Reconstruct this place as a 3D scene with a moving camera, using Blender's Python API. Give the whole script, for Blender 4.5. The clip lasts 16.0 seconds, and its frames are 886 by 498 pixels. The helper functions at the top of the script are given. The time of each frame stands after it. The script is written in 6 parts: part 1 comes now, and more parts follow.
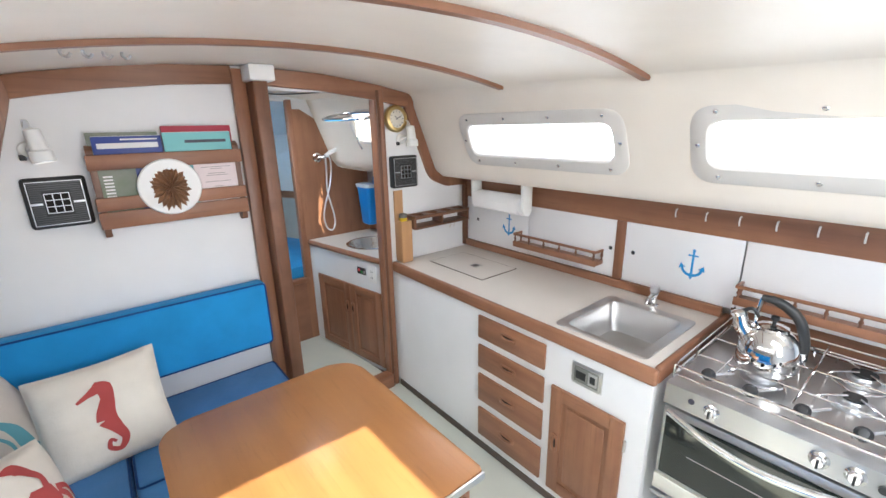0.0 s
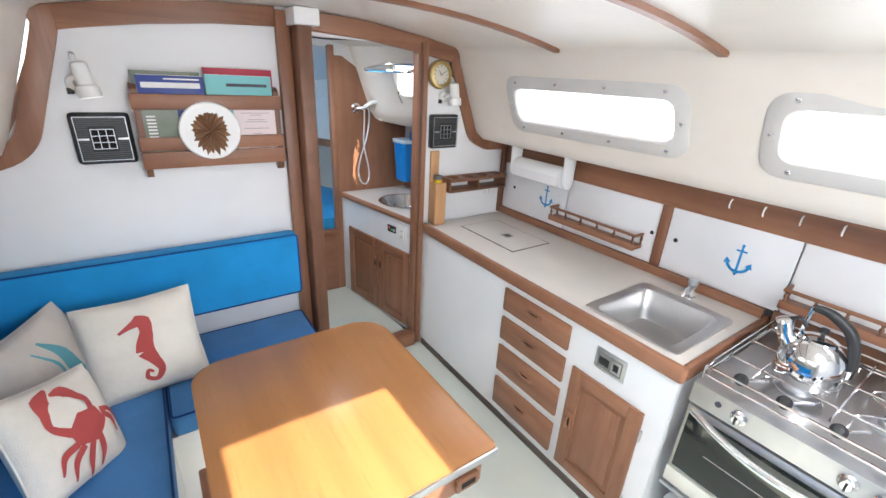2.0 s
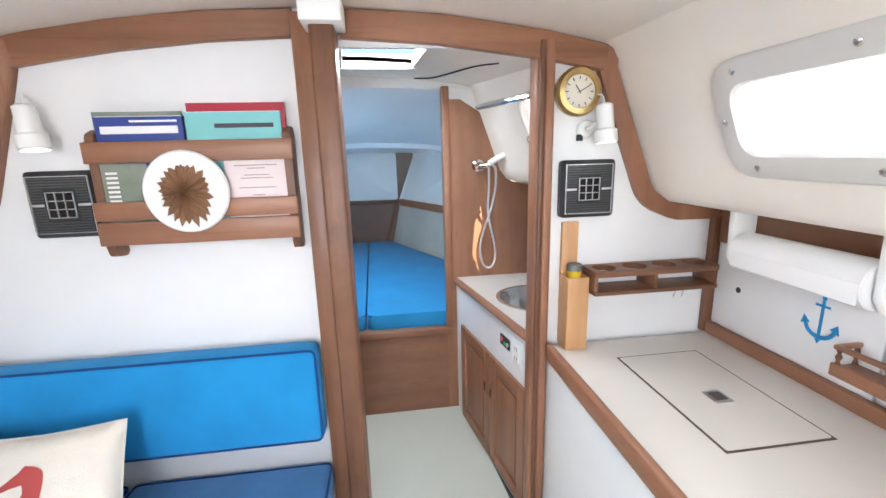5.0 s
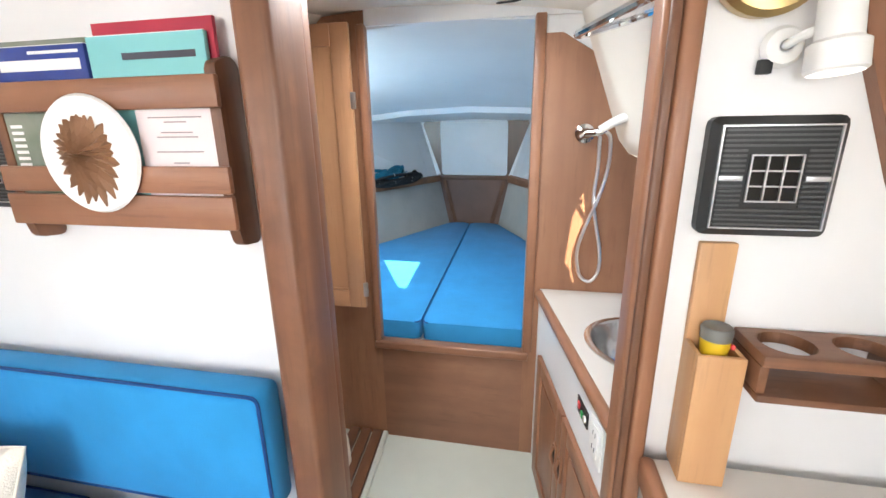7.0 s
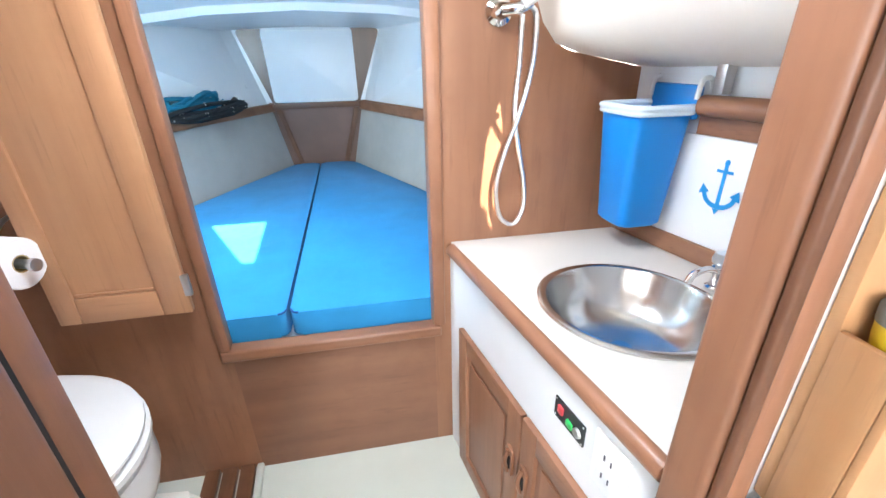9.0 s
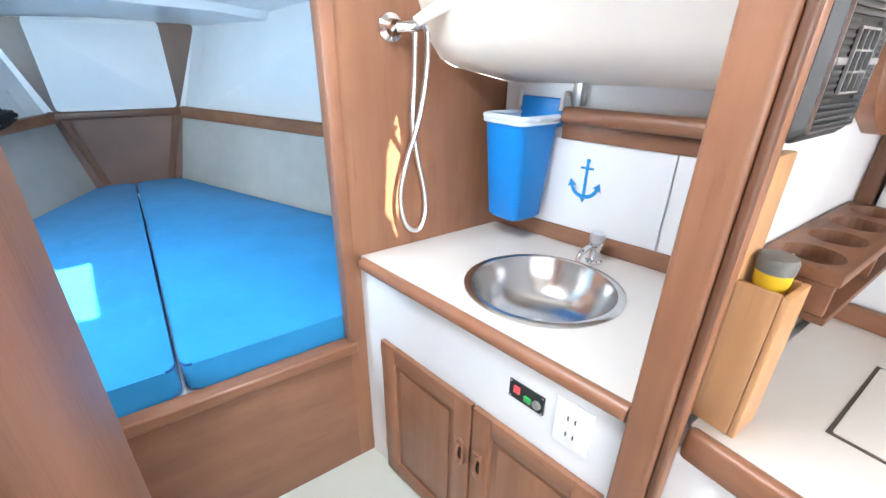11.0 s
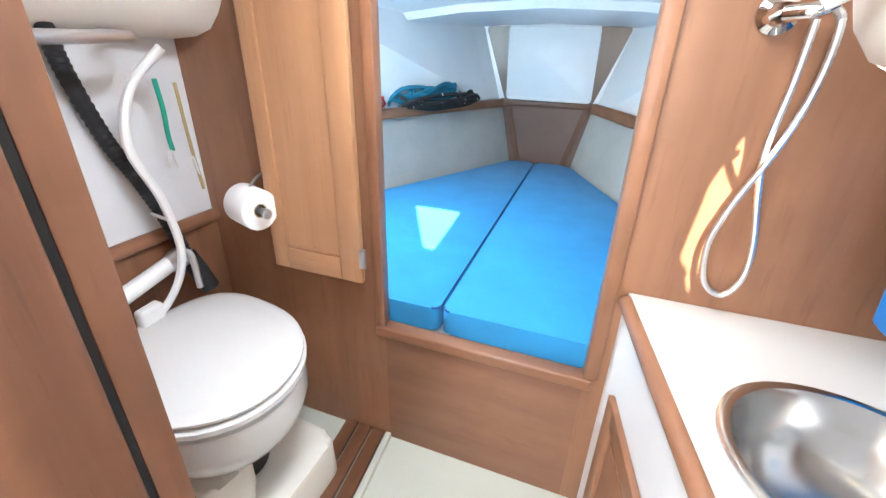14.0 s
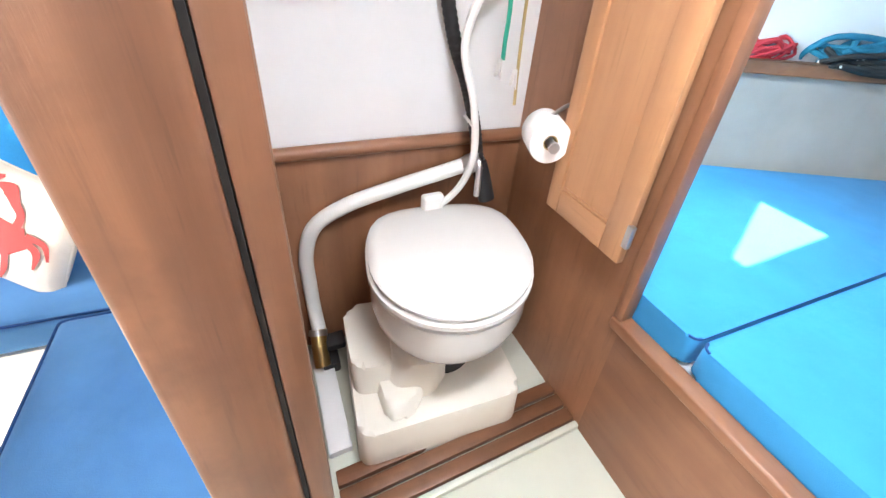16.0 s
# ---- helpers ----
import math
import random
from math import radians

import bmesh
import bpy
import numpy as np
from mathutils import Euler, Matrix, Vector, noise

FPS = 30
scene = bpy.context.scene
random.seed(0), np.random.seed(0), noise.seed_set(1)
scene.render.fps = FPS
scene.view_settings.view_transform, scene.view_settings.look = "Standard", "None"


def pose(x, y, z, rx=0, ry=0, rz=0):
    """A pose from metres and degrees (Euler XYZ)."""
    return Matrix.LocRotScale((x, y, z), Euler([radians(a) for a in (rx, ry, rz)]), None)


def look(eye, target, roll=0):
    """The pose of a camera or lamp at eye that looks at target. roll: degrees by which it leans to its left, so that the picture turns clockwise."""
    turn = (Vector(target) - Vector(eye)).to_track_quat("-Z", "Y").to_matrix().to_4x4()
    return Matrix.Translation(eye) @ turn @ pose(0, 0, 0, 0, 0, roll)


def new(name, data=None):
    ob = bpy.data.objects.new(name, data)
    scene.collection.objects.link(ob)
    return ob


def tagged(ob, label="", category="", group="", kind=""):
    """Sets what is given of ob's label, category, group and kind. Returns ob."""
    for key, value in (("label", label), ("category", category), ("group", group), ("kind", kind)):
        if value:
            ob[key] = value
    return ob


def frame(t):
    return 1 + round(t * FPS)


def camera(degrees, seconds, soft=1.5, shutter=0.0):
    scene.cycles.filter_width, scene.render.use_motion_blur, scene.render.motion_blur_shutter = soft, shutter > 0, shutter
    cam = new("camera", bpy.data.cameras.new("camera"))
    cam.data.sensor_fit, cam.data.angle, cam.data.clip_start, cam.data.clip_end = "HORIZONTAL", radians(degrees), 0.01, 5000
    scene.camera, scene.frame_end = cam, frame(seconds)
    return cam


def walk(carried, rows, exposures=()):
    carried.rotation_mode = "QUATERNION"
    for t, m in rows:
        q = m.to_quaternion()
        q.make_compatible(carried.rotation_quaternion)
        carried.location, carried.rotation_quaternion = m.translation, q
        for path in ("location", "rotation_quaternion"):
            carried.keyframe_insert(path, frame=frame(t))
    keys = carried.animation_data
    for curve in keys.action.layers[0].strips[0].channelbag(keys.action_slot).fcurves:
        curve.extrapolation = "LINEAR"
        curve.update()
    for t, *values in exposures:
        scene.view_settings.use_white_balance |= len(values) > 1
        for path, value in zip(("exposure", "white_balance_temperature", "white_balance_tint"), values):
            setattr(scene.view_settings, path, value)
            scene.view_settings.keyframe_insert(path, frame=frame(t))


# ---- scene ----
# Boat cabin: y runs forward to the bow, x to starboard, z up; saloon sole at z = 0.
PATH = [
    (0, (-1.021, -2.282, 1.699), (0.189, -0.792, 1.136), -1.2),
    (0.5, (-1.066, -2.328, 1.708), (0.039, -0.817, 1.004), -0.0),
    (1, (-1.085, -2.372, 1.733), (-0.016, -0.848, 1.001), 0.4),
    (1.5, (-1.066, -2.347, 1.736), (-0.012, -0.809, 1.012), 0.7),
    (2, (-1.008, -2.224, 1.738), (0.061, -0.714, 0.978), 3.1),
    (2.5, (-0.901, -2.095, 1.738), (0.147, -0.484, 1.186), 4.8),
    (3, (-0.795, -1.948, 1.685), (0.287, -0.334, 1.214), 4.9),
    (3.5, (-0.633, -1.794, 1.614), (0.375, -0.137, 1.128), 4.4),
    (4, (-0.436, -1.645, 1.581), (0.362, 0.122, 1.090), 2.8),
    (4.5, (-0.278, -1.546, 1.562), (0.157, 0.353, 1.111), 0.6),
    (4.7, (-0.244, -1.509, 1.559), (0.107, 0.410, 1.119), -0.3),
    (6.8, (0.113, -0.862, 1.526), (-0.197, 1.045, 1.010), -1.9),
    (7, (0.116, -0.826, 1.508), (-0.266, 1.059, 0.959), -0.8),
    (7.5, (0.113, -0.672, 1.464), (-0.340, 1.171, 0.833), -0.3),
    (8, (0.060, -0.512, 1.435), (-0.286, 1.326, 0.724), -0.5),
    (8.5, (0.017, -0.412, 1.409), (-0.068, 1.444, 0.669), 0.2),
    (9, (-0.045, -0.304, 1.387), (0.266, 1.485, 0.549), -1.3),
    (9.5, (-0.097, -0.225, 1.400), (0.523, 1.470, 0.538), -0.3),
    (10, (-0.182, -0.194, 1.417), (0.716, 1.374, 0.559), 1.2),
    (10.2, (-0.221, -0.195, 1.425), (0.752, 1.331, 0.575), 1.3),
    (12.3, (-0.284, -0.283, 1.416), (0.766, 1.197, 0.574), 0.6),
    (12.5, (-0.242, -0.276, 1.400), (0.713, 1.239, 0.508), 0.8),
    (13, (-0.113, -0.253, 1.385), (0.408, 1.443, 0.461), 1.2),
    (13.5, (0.009, -0.234, 1.401), (-0.149, 1.558, 0.528), 0.6),
    (14, (0.058, -0.171, 1.412), (-0.566, 1.524, 0.555), 1.5),
    (14.5, (0.069, -0.099, 1.406), (-0.932, 1.391, 0.523), 1.6),
    (15, (0.080, -0.031, 1.397), (-1.267, 1.112, 0.459), 2.7),
    (15.5, (0.081, 0.017, 1.394), (-1.427, 0.912, 0.433), 1.6),
    (16, (0.057, 0.038, 1.378), (-1.432, 0.705, 0.221), 4.5),
]
cam = camera(93, 16.0)
LIGHT = [(0.0, 1.74, 6100, 10), (2.0, 1.80, 6000, 10), (3.0, 1.92, 6300, 10), (3.5, 1.98, 6250, 10), (4.7, 2.22, 6000, 10), (7.0, 2.49, 6400, 10), (8.5, 2.94, 6050, 10), (9.0, 3.08, 6050, 10),
         (10.2, 3.00, 6000, 10), (12.5, 2.98, 6000, 10), (13.0, 3.10, 6050, 10), (14.5, 3.22, 6400, 10), (16.0, 3.47, 6600, 12)]
walk(cam, [(t, look(e, g, r)) for t, e, g, r in PATH], LIGHT)

# ---- light ----
SUN_WAY = Vector((-0.40, 0.95, -1.0)).normalized()
world = bpy.data.worlds.new("sky")
scene.world = world
world.use_nodes = True
wn, wl = world.node_tree.nodes, world.node_tree.links
sky = wn.new("ShaderNodeTexSky")
sky.sky_type = "NISHITA"
sky.sun_disc = False
sky.sun_elevation = math.asin(-SUN_WAY.z)
sky.sun_rotation = math.atan2(-SUN_WAY.x, -SUN_WAY.y)
wl.new(sky.outputs[0], wn["Background"].inputs[0])
wn["Background"].inputs[1].default_value = 0.06


def lamp(name, kind, energy, m, size=(0.3, 0.3), color=(1, 1, 1)):
    d = bpy.data.lights.new(name, kind)
    d.energy, d.color = energy, color
    if kind == "AREA":
        d.shape, d.size, d.size_y = "RECTANGLE", size[0], size[1]
    ob = new(name, d)
    ob.matrix_world = m
    return ob


sun = lamp("sun", "SUN", 5.0, Matrix.Translation((0, 0, 6)) @ SUN_WAY.to_track_quat("-Z", "Y").to_matrix().to_4x4(), color=(1, 0.93, 0.76))
sun.data.angle = radians(0.5)
# area lamps stand in for sky light through the companionway and the head hatch
lamp("companionway_skylight", "AREA", 7.5, look((-0.23, -2.70, 2.06), (-0.30, -2.2, 0.6)), (0.54, 0.78), (0.97, 0.98, 1.0))
# unseen lamp added in the aft doorway to brighten the bulkhead and headliner
lamp("companionway_door_fill", "AREA", 8.0, look((-0.43, -3.34, 1.55), (-0.5, -1.0, 1.75)), (0.6, 0.9), (1.0, 0.98, 0.95))
lamp("head_hatch_skylight", "AREA", 3.1, look((-0.18, 0.34, 2.0), (-0.18, 0.341, 0)), (0.29, 0.47), (0.9, 0.95, 1.0))
# unseen fill lamp, added inside the hull to brighten the berth
lamp("berth_fill_lamp", "AREA", 3.2, look((-1.30, 1.14, 1.45), (-0.3, 1.6, 1.1)), (0.28, 0.14), (0.74, 0.92, 1.0))


# ---- materials ----
def shader(name, rough=0.5, metal=0.0, color=(0.8, 0.8, 0.8)):
    m = bpy.data.materials.new(name)
    m.use_nodes = True
    b = m.node_tree.nodes["Principled BSDF"]
    b.inputs["Base Color"].default_value = (*color, 1)
    b.inputs["Roughness"].default_value = rough
    b.inputs["Metallic"].default_value = metal
    return m, m.node_tree.nodes, m.node_tree.links, b


def mix_rgb(n, l, fac, a, b):
    k = n.new("ShaderNodeMix")
    k.data_type = "RGBA"
    l.new(fac, k.inputs[0])
    for s, v in ((6, a), (7, b)):
        if isinstance(v, tuple):
            k.inputs[s].default_value = (*v, 1)
        else:
            l.new(v, k.inputs[s])
    return k.outputs[2]


def noise_node(n, l, vec, scale, detail=4, rough=0.55):
    k = n.new("ShaderNodeTexNoise")
    k.inputs["Scale"].default_value, k.inputs["Detail"].default_value, k.inputs["Roughness"].default_value = scale, detail, rough
    l.new(vec, k.inputs["Vector"])
    return k.outputs[0]


def ramp(n, l, fac, lo, hi):
    k = n.new("ShaderNodeMapRange")
    k.inputs[1].default_value, k.inputs[2].default_value = lo, hi
    l.new(fac, k.inputs[0])
    return k.outputs[0]


def relief(n, l, b, height, strength, depth):
    k = n.new("ShaderNodeBump")
    k.inputs["Strength"].default_value, k.inputs["Distance"].default_value = strength, depth
    l.new(height, k.inputs["Height"])
    l.new(k.outputs[0], b.inputs["Normal"])


def place_vec(n, l, stretch=(1, 1, 1), shift=True):
    tc = n.new("ShaderNodeTexCoord")
    mp = n.new("ShaderNodeMapping")
    mp.inputs["Scale"].default_value = stretch
    l.new(tc.outputs["Object"], mp.inputs["Vector"])
    if shift:
        oi, mu = n.new("ShaderNodeObjectInfo"), n.new("ShaderNodeMath")
        mu.operation = "MULTIPLY"
        mu.inputs[1].default_value = 37.0
        l.new(oi.outputs["Random"], mu.inputs[0])
        l.new(mu.outputs[0], mp.inputs["Location"])
    return mp.outputs[0]


def painted(name, color, rough=0.5, vary=0.06, grain=90, bump=0.12, spot=None, metal=0.0):
    """Paint, plastic, gelcoat or metal: a colour that drifts a little, with fine relief and uneven gloss."""
    m, n, l, b = shader(name, rough, metal)
    v = place_vec(n, l)
    dark = tuple(c * (1 - vary) for c in (spot or color))
    drift = ramp(n, l, noise_node(n, l, v, 3.5, 5), 0.35, 0.65)
    l.new(mix_rgb(n, l, drift, color, dark), b.inputs["Base Color"])
    fine = noise_node(n, l, v, grain, 3)
    relief(n, l, b, fine, bump, 0.002)
    g = n.new("ShaderNodeMapRange")
    g.inputs[3].default_value, g.inputs[4].default_value = rough * 0.82, min(1, rough * 1.2)
    l.new(noise_node(n, l, v, 11, 4), g.inputs[0])
    l.new(g.outputs[0], b.inputs["Roughness"])
    return m


def timber(name, light, dark, axis, rough=0.38, tight=1.0, crack=0.0, blotch=0.45):
    """Oiled wood with the grain running along axis."""
    m, n, l, b = shader(name, rough)
    st = [26 * tight, 26 * tight, 26 * tight]
    st[axis] = 1.6
    v = place_vec(n, l, tuple(st))
    broad = noise_node(n, l, v, 0.55, 3, 0.5)
    fine = noise_node(n, l, v, 3.2, 6, 0.62)
    base = mix_rgb(n, l, ramp(n, l, broad, 0.3, 0.7), light, dark)
    deep = tuple(c * 0.62 for c in dark)
    lo = ramp(n, l, fine, 0.56, 0.8)
    half = n.new("ShaderNodeMath")
    half.operation = "MULTIPLY"
    half.inputs[1].default_value = 0.6
    l.new(lo, half.inputs[0])
    tone = mix_rgb(n, l, half.outputs[0], base, deep)
    # cloudy figure over the boards
    cloud = n.new("ShaderNodeMath")
    cloud.operation = "MULTIPLY"
    cloud.inputs[1].default_value = blotch
    l.new(ramp(n, l, noise_node(n, l, place_vec(n, l), 9, 5, 0.6), 0.45, 0.72), cloud.inputs[0])
    tone = mix_rgb(n, l, cloud.outputs[0], tone, dark)
    if crack:
        open_grain = n.new("ShaderNodeMath")
        open_grain.operation = "MULTIPLY"
        open_grain.inputs[1].default_value = crack
        l.new(ramp(n, l, noise_node(n, l, v, 1.5, 5, 0.7), 0.60, 0.66), open_grain.inputs[0])
        tone = mix_rgb(n, l, open_grain.outputs[0], tone, tuple(c * 0.4 for c in dark))
    l.new(tone, b.inputs["Base Color"])
    relief(n, l, b, fine, 0.22, 0.002)
    return m


TEAK_L, TEAK_D = (0.325, 0.150, 0.080), (0.20, 0.088, 0.046)
teak_x, teak_y, teak_z = (timber("teak_" + "xyz"[a], TEAK_L, TEAK_D, a) for a in range(3))
DARK_L, DARK_D = (0.225, 0.100, 0.050), (0.115, 0.048, 0.024)
brown_y, brown_z, brown_x = (timber("brown_teak_" + "xyz"[a], DARK_L, DARK_D, a, 0.42, 1.0, 0.3, 0.75) for a in (1, 2, 0))
oak_z = timber("light_oak", (0.58, 0.335, 0.16), (0.48, 0.26, 0.12), 2, 0.45)
ply_z = timber("teak_veneer_upright", (0.35, 0.165, 0.088), (0.22, 0.10, 0.052), 2, 0.36, 0.6)
ply_x = timber("teak_veneer_level", (0.27, 0.127, 0.070), (0.18, 0.082, 0.046), 0, 0.36, 0.6)
table_wood = timber("table_laminate", (0.37, 0.168, 0.056), (0.30, 0.130, 0.043), 1, 0.3, 0.8)
white_paint = painted("white_bulkhead_paint", (0.80, 0.80, 0.80), 0.45, 0.04)
cool_white = painted("white_gelcoat", (0.78, 0.79, 0.80), 0.3, 0.05, 60, 0.05)
liner = painted("cream_headliner", (0.83, 0.77, 0.69), 0.42, 0.05, 45, 0.1)
laminate = painted("cream_countertop_laminate", (0.62, 0.58, 0.53), 0.32, 0.04, 150, 0.05)
sole_mat = painted("cream_sole", (0.60, 0.62, 0.54), 0.4, 0.07, 120, 0.15)
beige = painted("hull_carpet", (0.45, 0.42, 0.375), 0.9, 0.14, 220, 0.6)
ring_white = painted("window_ring_plastic", (0.66, 0.64, 0.61), 0.4, 0.05)
plastic_w = painted("white_plastic", (0.82, 0.82, 0.80), 0.35, 0.03)
porcelain = painted("white_porcelain", (0.68, 0.67, 0.65), 0.12, 0.02, 20, 0.02)
tank_mat = painted("cream_tank_plastic", (0.80, 0.77, 0.69), 0.38, 0.06)
black_plastic = painted("black_plastic", (0.02, 0.021, 0.022), 0.42, 0.2)
rubber = painted("black_rubber", (0.018, 0.018, 0.02), 0.6, 0.2)
steel = painted("brushed_steel", (0.58, 0.575, 0.57), 0.34, 0.08, 260, 0.06, metal=1.0)
basin_steel = painted("polished_basin_steel", (0.66, 0.655, 0.64), 0.20, 0.06, 90, 0.05, metal=1.0)
chrome = painted("chrome", (0.80, 0.80, 0.80), 0.08, 0.05, 40, 0.02, metal=1.0)
alloy = painted("aluminium", (0.72, 0.73, 0.75), 0.3, 0.06, metal=1.0)
brass = painted("brass", (0.62, 0.46, 0.2), 0.3, 0.15, metal=1.0)
anchor_blue = painted("anchor_blue_decal", (0.02, 0.28, 0.62), 0.5, 0.1)
bucket_blue = painted("bright_blue_plastic", (0.008, 0.24, 0.70), 0.33, 0.08)
yellow = painted("yellow_plastic", (0.72, 0.50, 0.02), 0.4, 0.08)
paper = painted("paper", (0.84, 0.83, 0.82), 0.8, 0.04, 200, 0.3)
pink_paper = painted("pale_pink_paper", (0.80, 0.70, 0.70), 0.8, 0.04)
cover_blue = painted("dark_blue_cover", (0.03, 0.06, 0.28), 0.4, 0.15)
cover_teal = painted("pale_teal_cover", (0.22, 0.55, 0.56), 0.5, 0.08)
cover_red = painted("red_cover", (0.42, 0.03, 0.06), 0.45, 0.1)
cover_green = painted("green_patterned_cover", (0.10, 0.15, 0.08), 0.5, 0.5, 40, 0.1, spot=(0.6, 0.62, 0.55))
print_red = painted("faded_red_print", (0.42, 0.065, 0.06), 0.85, 0.12, 300, 0.4)
print_teal = painted("faded_teal_print", (0.12, 0.36, 0.42), 0.85, 0.3, 300, 0.4)
dark_ink = painted("dark_ink", (0.06, 0.06, 0.08), 0.6)
grey_ink = painted("grey_ink", (0.35, 0.30, 0.30), 0.7)
brown_vinyl = painted("brown_padded_vinyl", (0.20, 0.108, 0.078), 0.5, 0.2, 60, 0.3)
joint_dark = painted("dark_joint", (0.10, 0.075, 0.06), 0.8)
# near-black that puts the shade of gaps and slots into the colour
slot_shade = painted("slot_shade_black", (0.006, 0.004, 0.003), 1.0)
led_red = painted("red_switch", (0.75, 0.08, 0.09), 0.3)
led_green = painted("green_switch", (0.05, 0.5, 0.12), 0.3)
rope_red = painted("red_rope", (0.62, 0.04, 0.06), 0.85, 0.3, 400, 0.6)
rope_blue = painted("teal_rope", (0.015, 0.24, 0.40), 0.85, 0.4, 400, 0.6)
rope_dark = painted("speckled_rope", (0.012, 0.014, 0.016), 0.85, 0.3, 220, 0.6)
rope_fleck = painted("white_rope_fleck", (0.62, 0.60, 0.56), 0.85, 0.1, 300, 0.4)
cord_green = painted("green_cord", (0.02, 0.36, 0.24), 0.8)
cord_tan = painted("tan_cord", (0.42, 0.32, 0.14), 0.85)
clear_tub = painted("cloudy_tub_plastic", (0.66, 0.70, 0.74), 0.3, 0.06)


def cloth(name, color, weave=420, fold=0.4):
    m, n, l, b = shader(name, 0.85)
    v = place_vec(n, l)
    b.inputs["Sheen Weight"].default_value = 0.08
    b.inputs["Specular IOR Level"].default_value = 0.25
    l.new(mix_rgb(n, l, ramp(n, l, noise_node(n, l, v, 6, 5), 0.35, 0.7), color, tuple(c * 0.86 for c in color)), b.inputs["Base Color"])
    add = n.new("ShaderNodeMath")
    add.operation = "MULTIPLY_ADD"
    add.inputs[1].default_value = fold * 18
    l.new(noise_node(n, l, v, 7, 3), add.inputs[0])
    l.new(noise_node(n, l, v, weave, 2), add.inputs[2])
    relief(n, l, b, add.outputs[0], 0.5, 0.003)
    return m


blue_cloth = cloth("blue_canvas", (0.022, 0.265, 0.60))
sky_cloth = cloth("bright_blue_canvas", (0.030, 0.262, 0.56))
grey_blue = cloth("slate_blue_canvas", (0.075, 0.235, 0.52))
navy = cloth("navy_piping", (0.008, 0.06, 0.22))
canvas = cloth("natural_canvas", (0.74, 0.69, 0.61), 260, 0.4)
canvas_grey = cloth("oatmeal_canvas", (0.60, 0.54, 0.48), 260, 0.4)

mirror_glass, _, _, _b = shader("dark_oven_glass", 0.06, 0, (0.012, 0.016, 0.014))
_b.inputs["Specular IOR Level"].default_value = 0.8
# dark wood tone that carries the shade of the bow recess
recess_shade = timber("recess_shade_wood", (0.10, 0.05, 0.03), (0.07, 0.035, 0.022), 2, 0.3)
pane_mat, _, _, _b = shader("clear_acrylic", 0.02, 0, (0.95, 0.97, 1.0))
_b.inputs["Transmission Weight"].default_value = 1.0
_b.inputs["IOR"].default_value = 1.05
# translucent material of the sheet added to shape the sun through the hatch
sun_trim_sheet, _n, _l, _b = shader("thin_sun_trim", 0.9, 0, (0.86, 0.86, 0.84))
_b.inputs["Transmission Weight"].default_value = 0.6
_b.inputs["IOR"].default_value = 1.02
glow, _n, _l, _b = shader("bright_daylight", 1.0, 0, (0, 0, 0))
_b.inputs["Emission Color"].default_value = (1.0, 0.985, 0.96, 1)
_b.inputs["Emission Strength"].default_value = 2.5
glow_port = glow.copy()
glow_port.name = "bright_port_daylight"
glow_port.node_tree.nodes["Principled BSDF"].inputs["Emission Strength"].default_value = 3.0
bulb_mat, _n, _l, _b = shader("lit_bulb", 0.4, 0, (0.8, 0.8, 0.8))
_b.inputs["Emission Color"].default_value = (1.0, 0.95, 0.86, 1)
_b.inputs["Emission Strength"].default_value = 1.6


# ---- mesh helpers ----
ORIGIN = {}
# forward of the main bulkhead all points are sheared to port to fit the camera's view
SKEW = -0.09


def skewed(p):
    """A point laid out on the saloon's axis, sheared to port to fit the camera's view."""
    return Vector((p[0] + SKEW * max(0.0, p[1]), p[1], p[2]))


def thing(name, at, label, category, group="", kind=""):
    ob = new(name)
    at = skewed(at)
    ob.empty_display_size = 0.05
    ob.location = at
    ORIGIN[ob.name] = Vector(at)
    return tagged(ob, label, category, group, kind)


def part(name, bm, material, parent=None, label="", smooth=True, category="", kind="", group=""):
    """Links a bmesh, given in world metres, as one mesh object under a thing or a part."""
    off = ORIGIN.get(parent.name, Vector()) if parent else Vector()
    for v in bm.verts:
        v.co = skewed(v.co)
    if parent is None:
        zs = [v.co for v in bm.verts]
        lo = Vector((min(c.x for c in zs), min(c.y for c in zs), min(c.z for c in zs)))
        hi = Vector((max(c.x for c in zs), max(c.y for c in zs), max(c.z for c in zs)))
        base = Vector(((lo.x + hi.x) / 2, (lo.y + hi.y) / 2, lo.z))
    else:
        base = off
    for v in bm.verts:
        v.co -= base
    bmesh.ops.recalc_face_normals(bm, faces=bm.faces[:])
    me = bpy.data.meshes.new(name)
    bm.to_mesh(me)
    bm.free()
    me.materials.append(material)
    if smooth:
        for p in me.polygons:
            p.use_smooth = True
        me.set_sharp_from_angle(angle=radians(38))
    ob = new(name, me)
    if parent is None:
        ob.location = base
        ORIGIN[ob.name] = base
    else:
        ob.parent = parent
        ORIGIN[ob.name] = base
    return tagged(ob, label, category, group, kind)


def box(lo, hi, bevel=0.0, seg=2, bm=None):
    bm = bm or bmesh.new()
    r = bmesh.ops.create_cube(bm, size=1.0)
    for v in r["verts"]:
        v.co = Vector([lo[i] + (v.co[i] + 0.5) * (hi[i] - lo[i]) for i in range(3)])
    if bevel:
        es = list({e for v in r["verts"] for e in v.link_edges})
        bmesh.ops.bevel(bm, geom=es, offset=bevel, segments=seg, profile=0.5, affect="EDGES", clamp_overlap=True)
    return bm


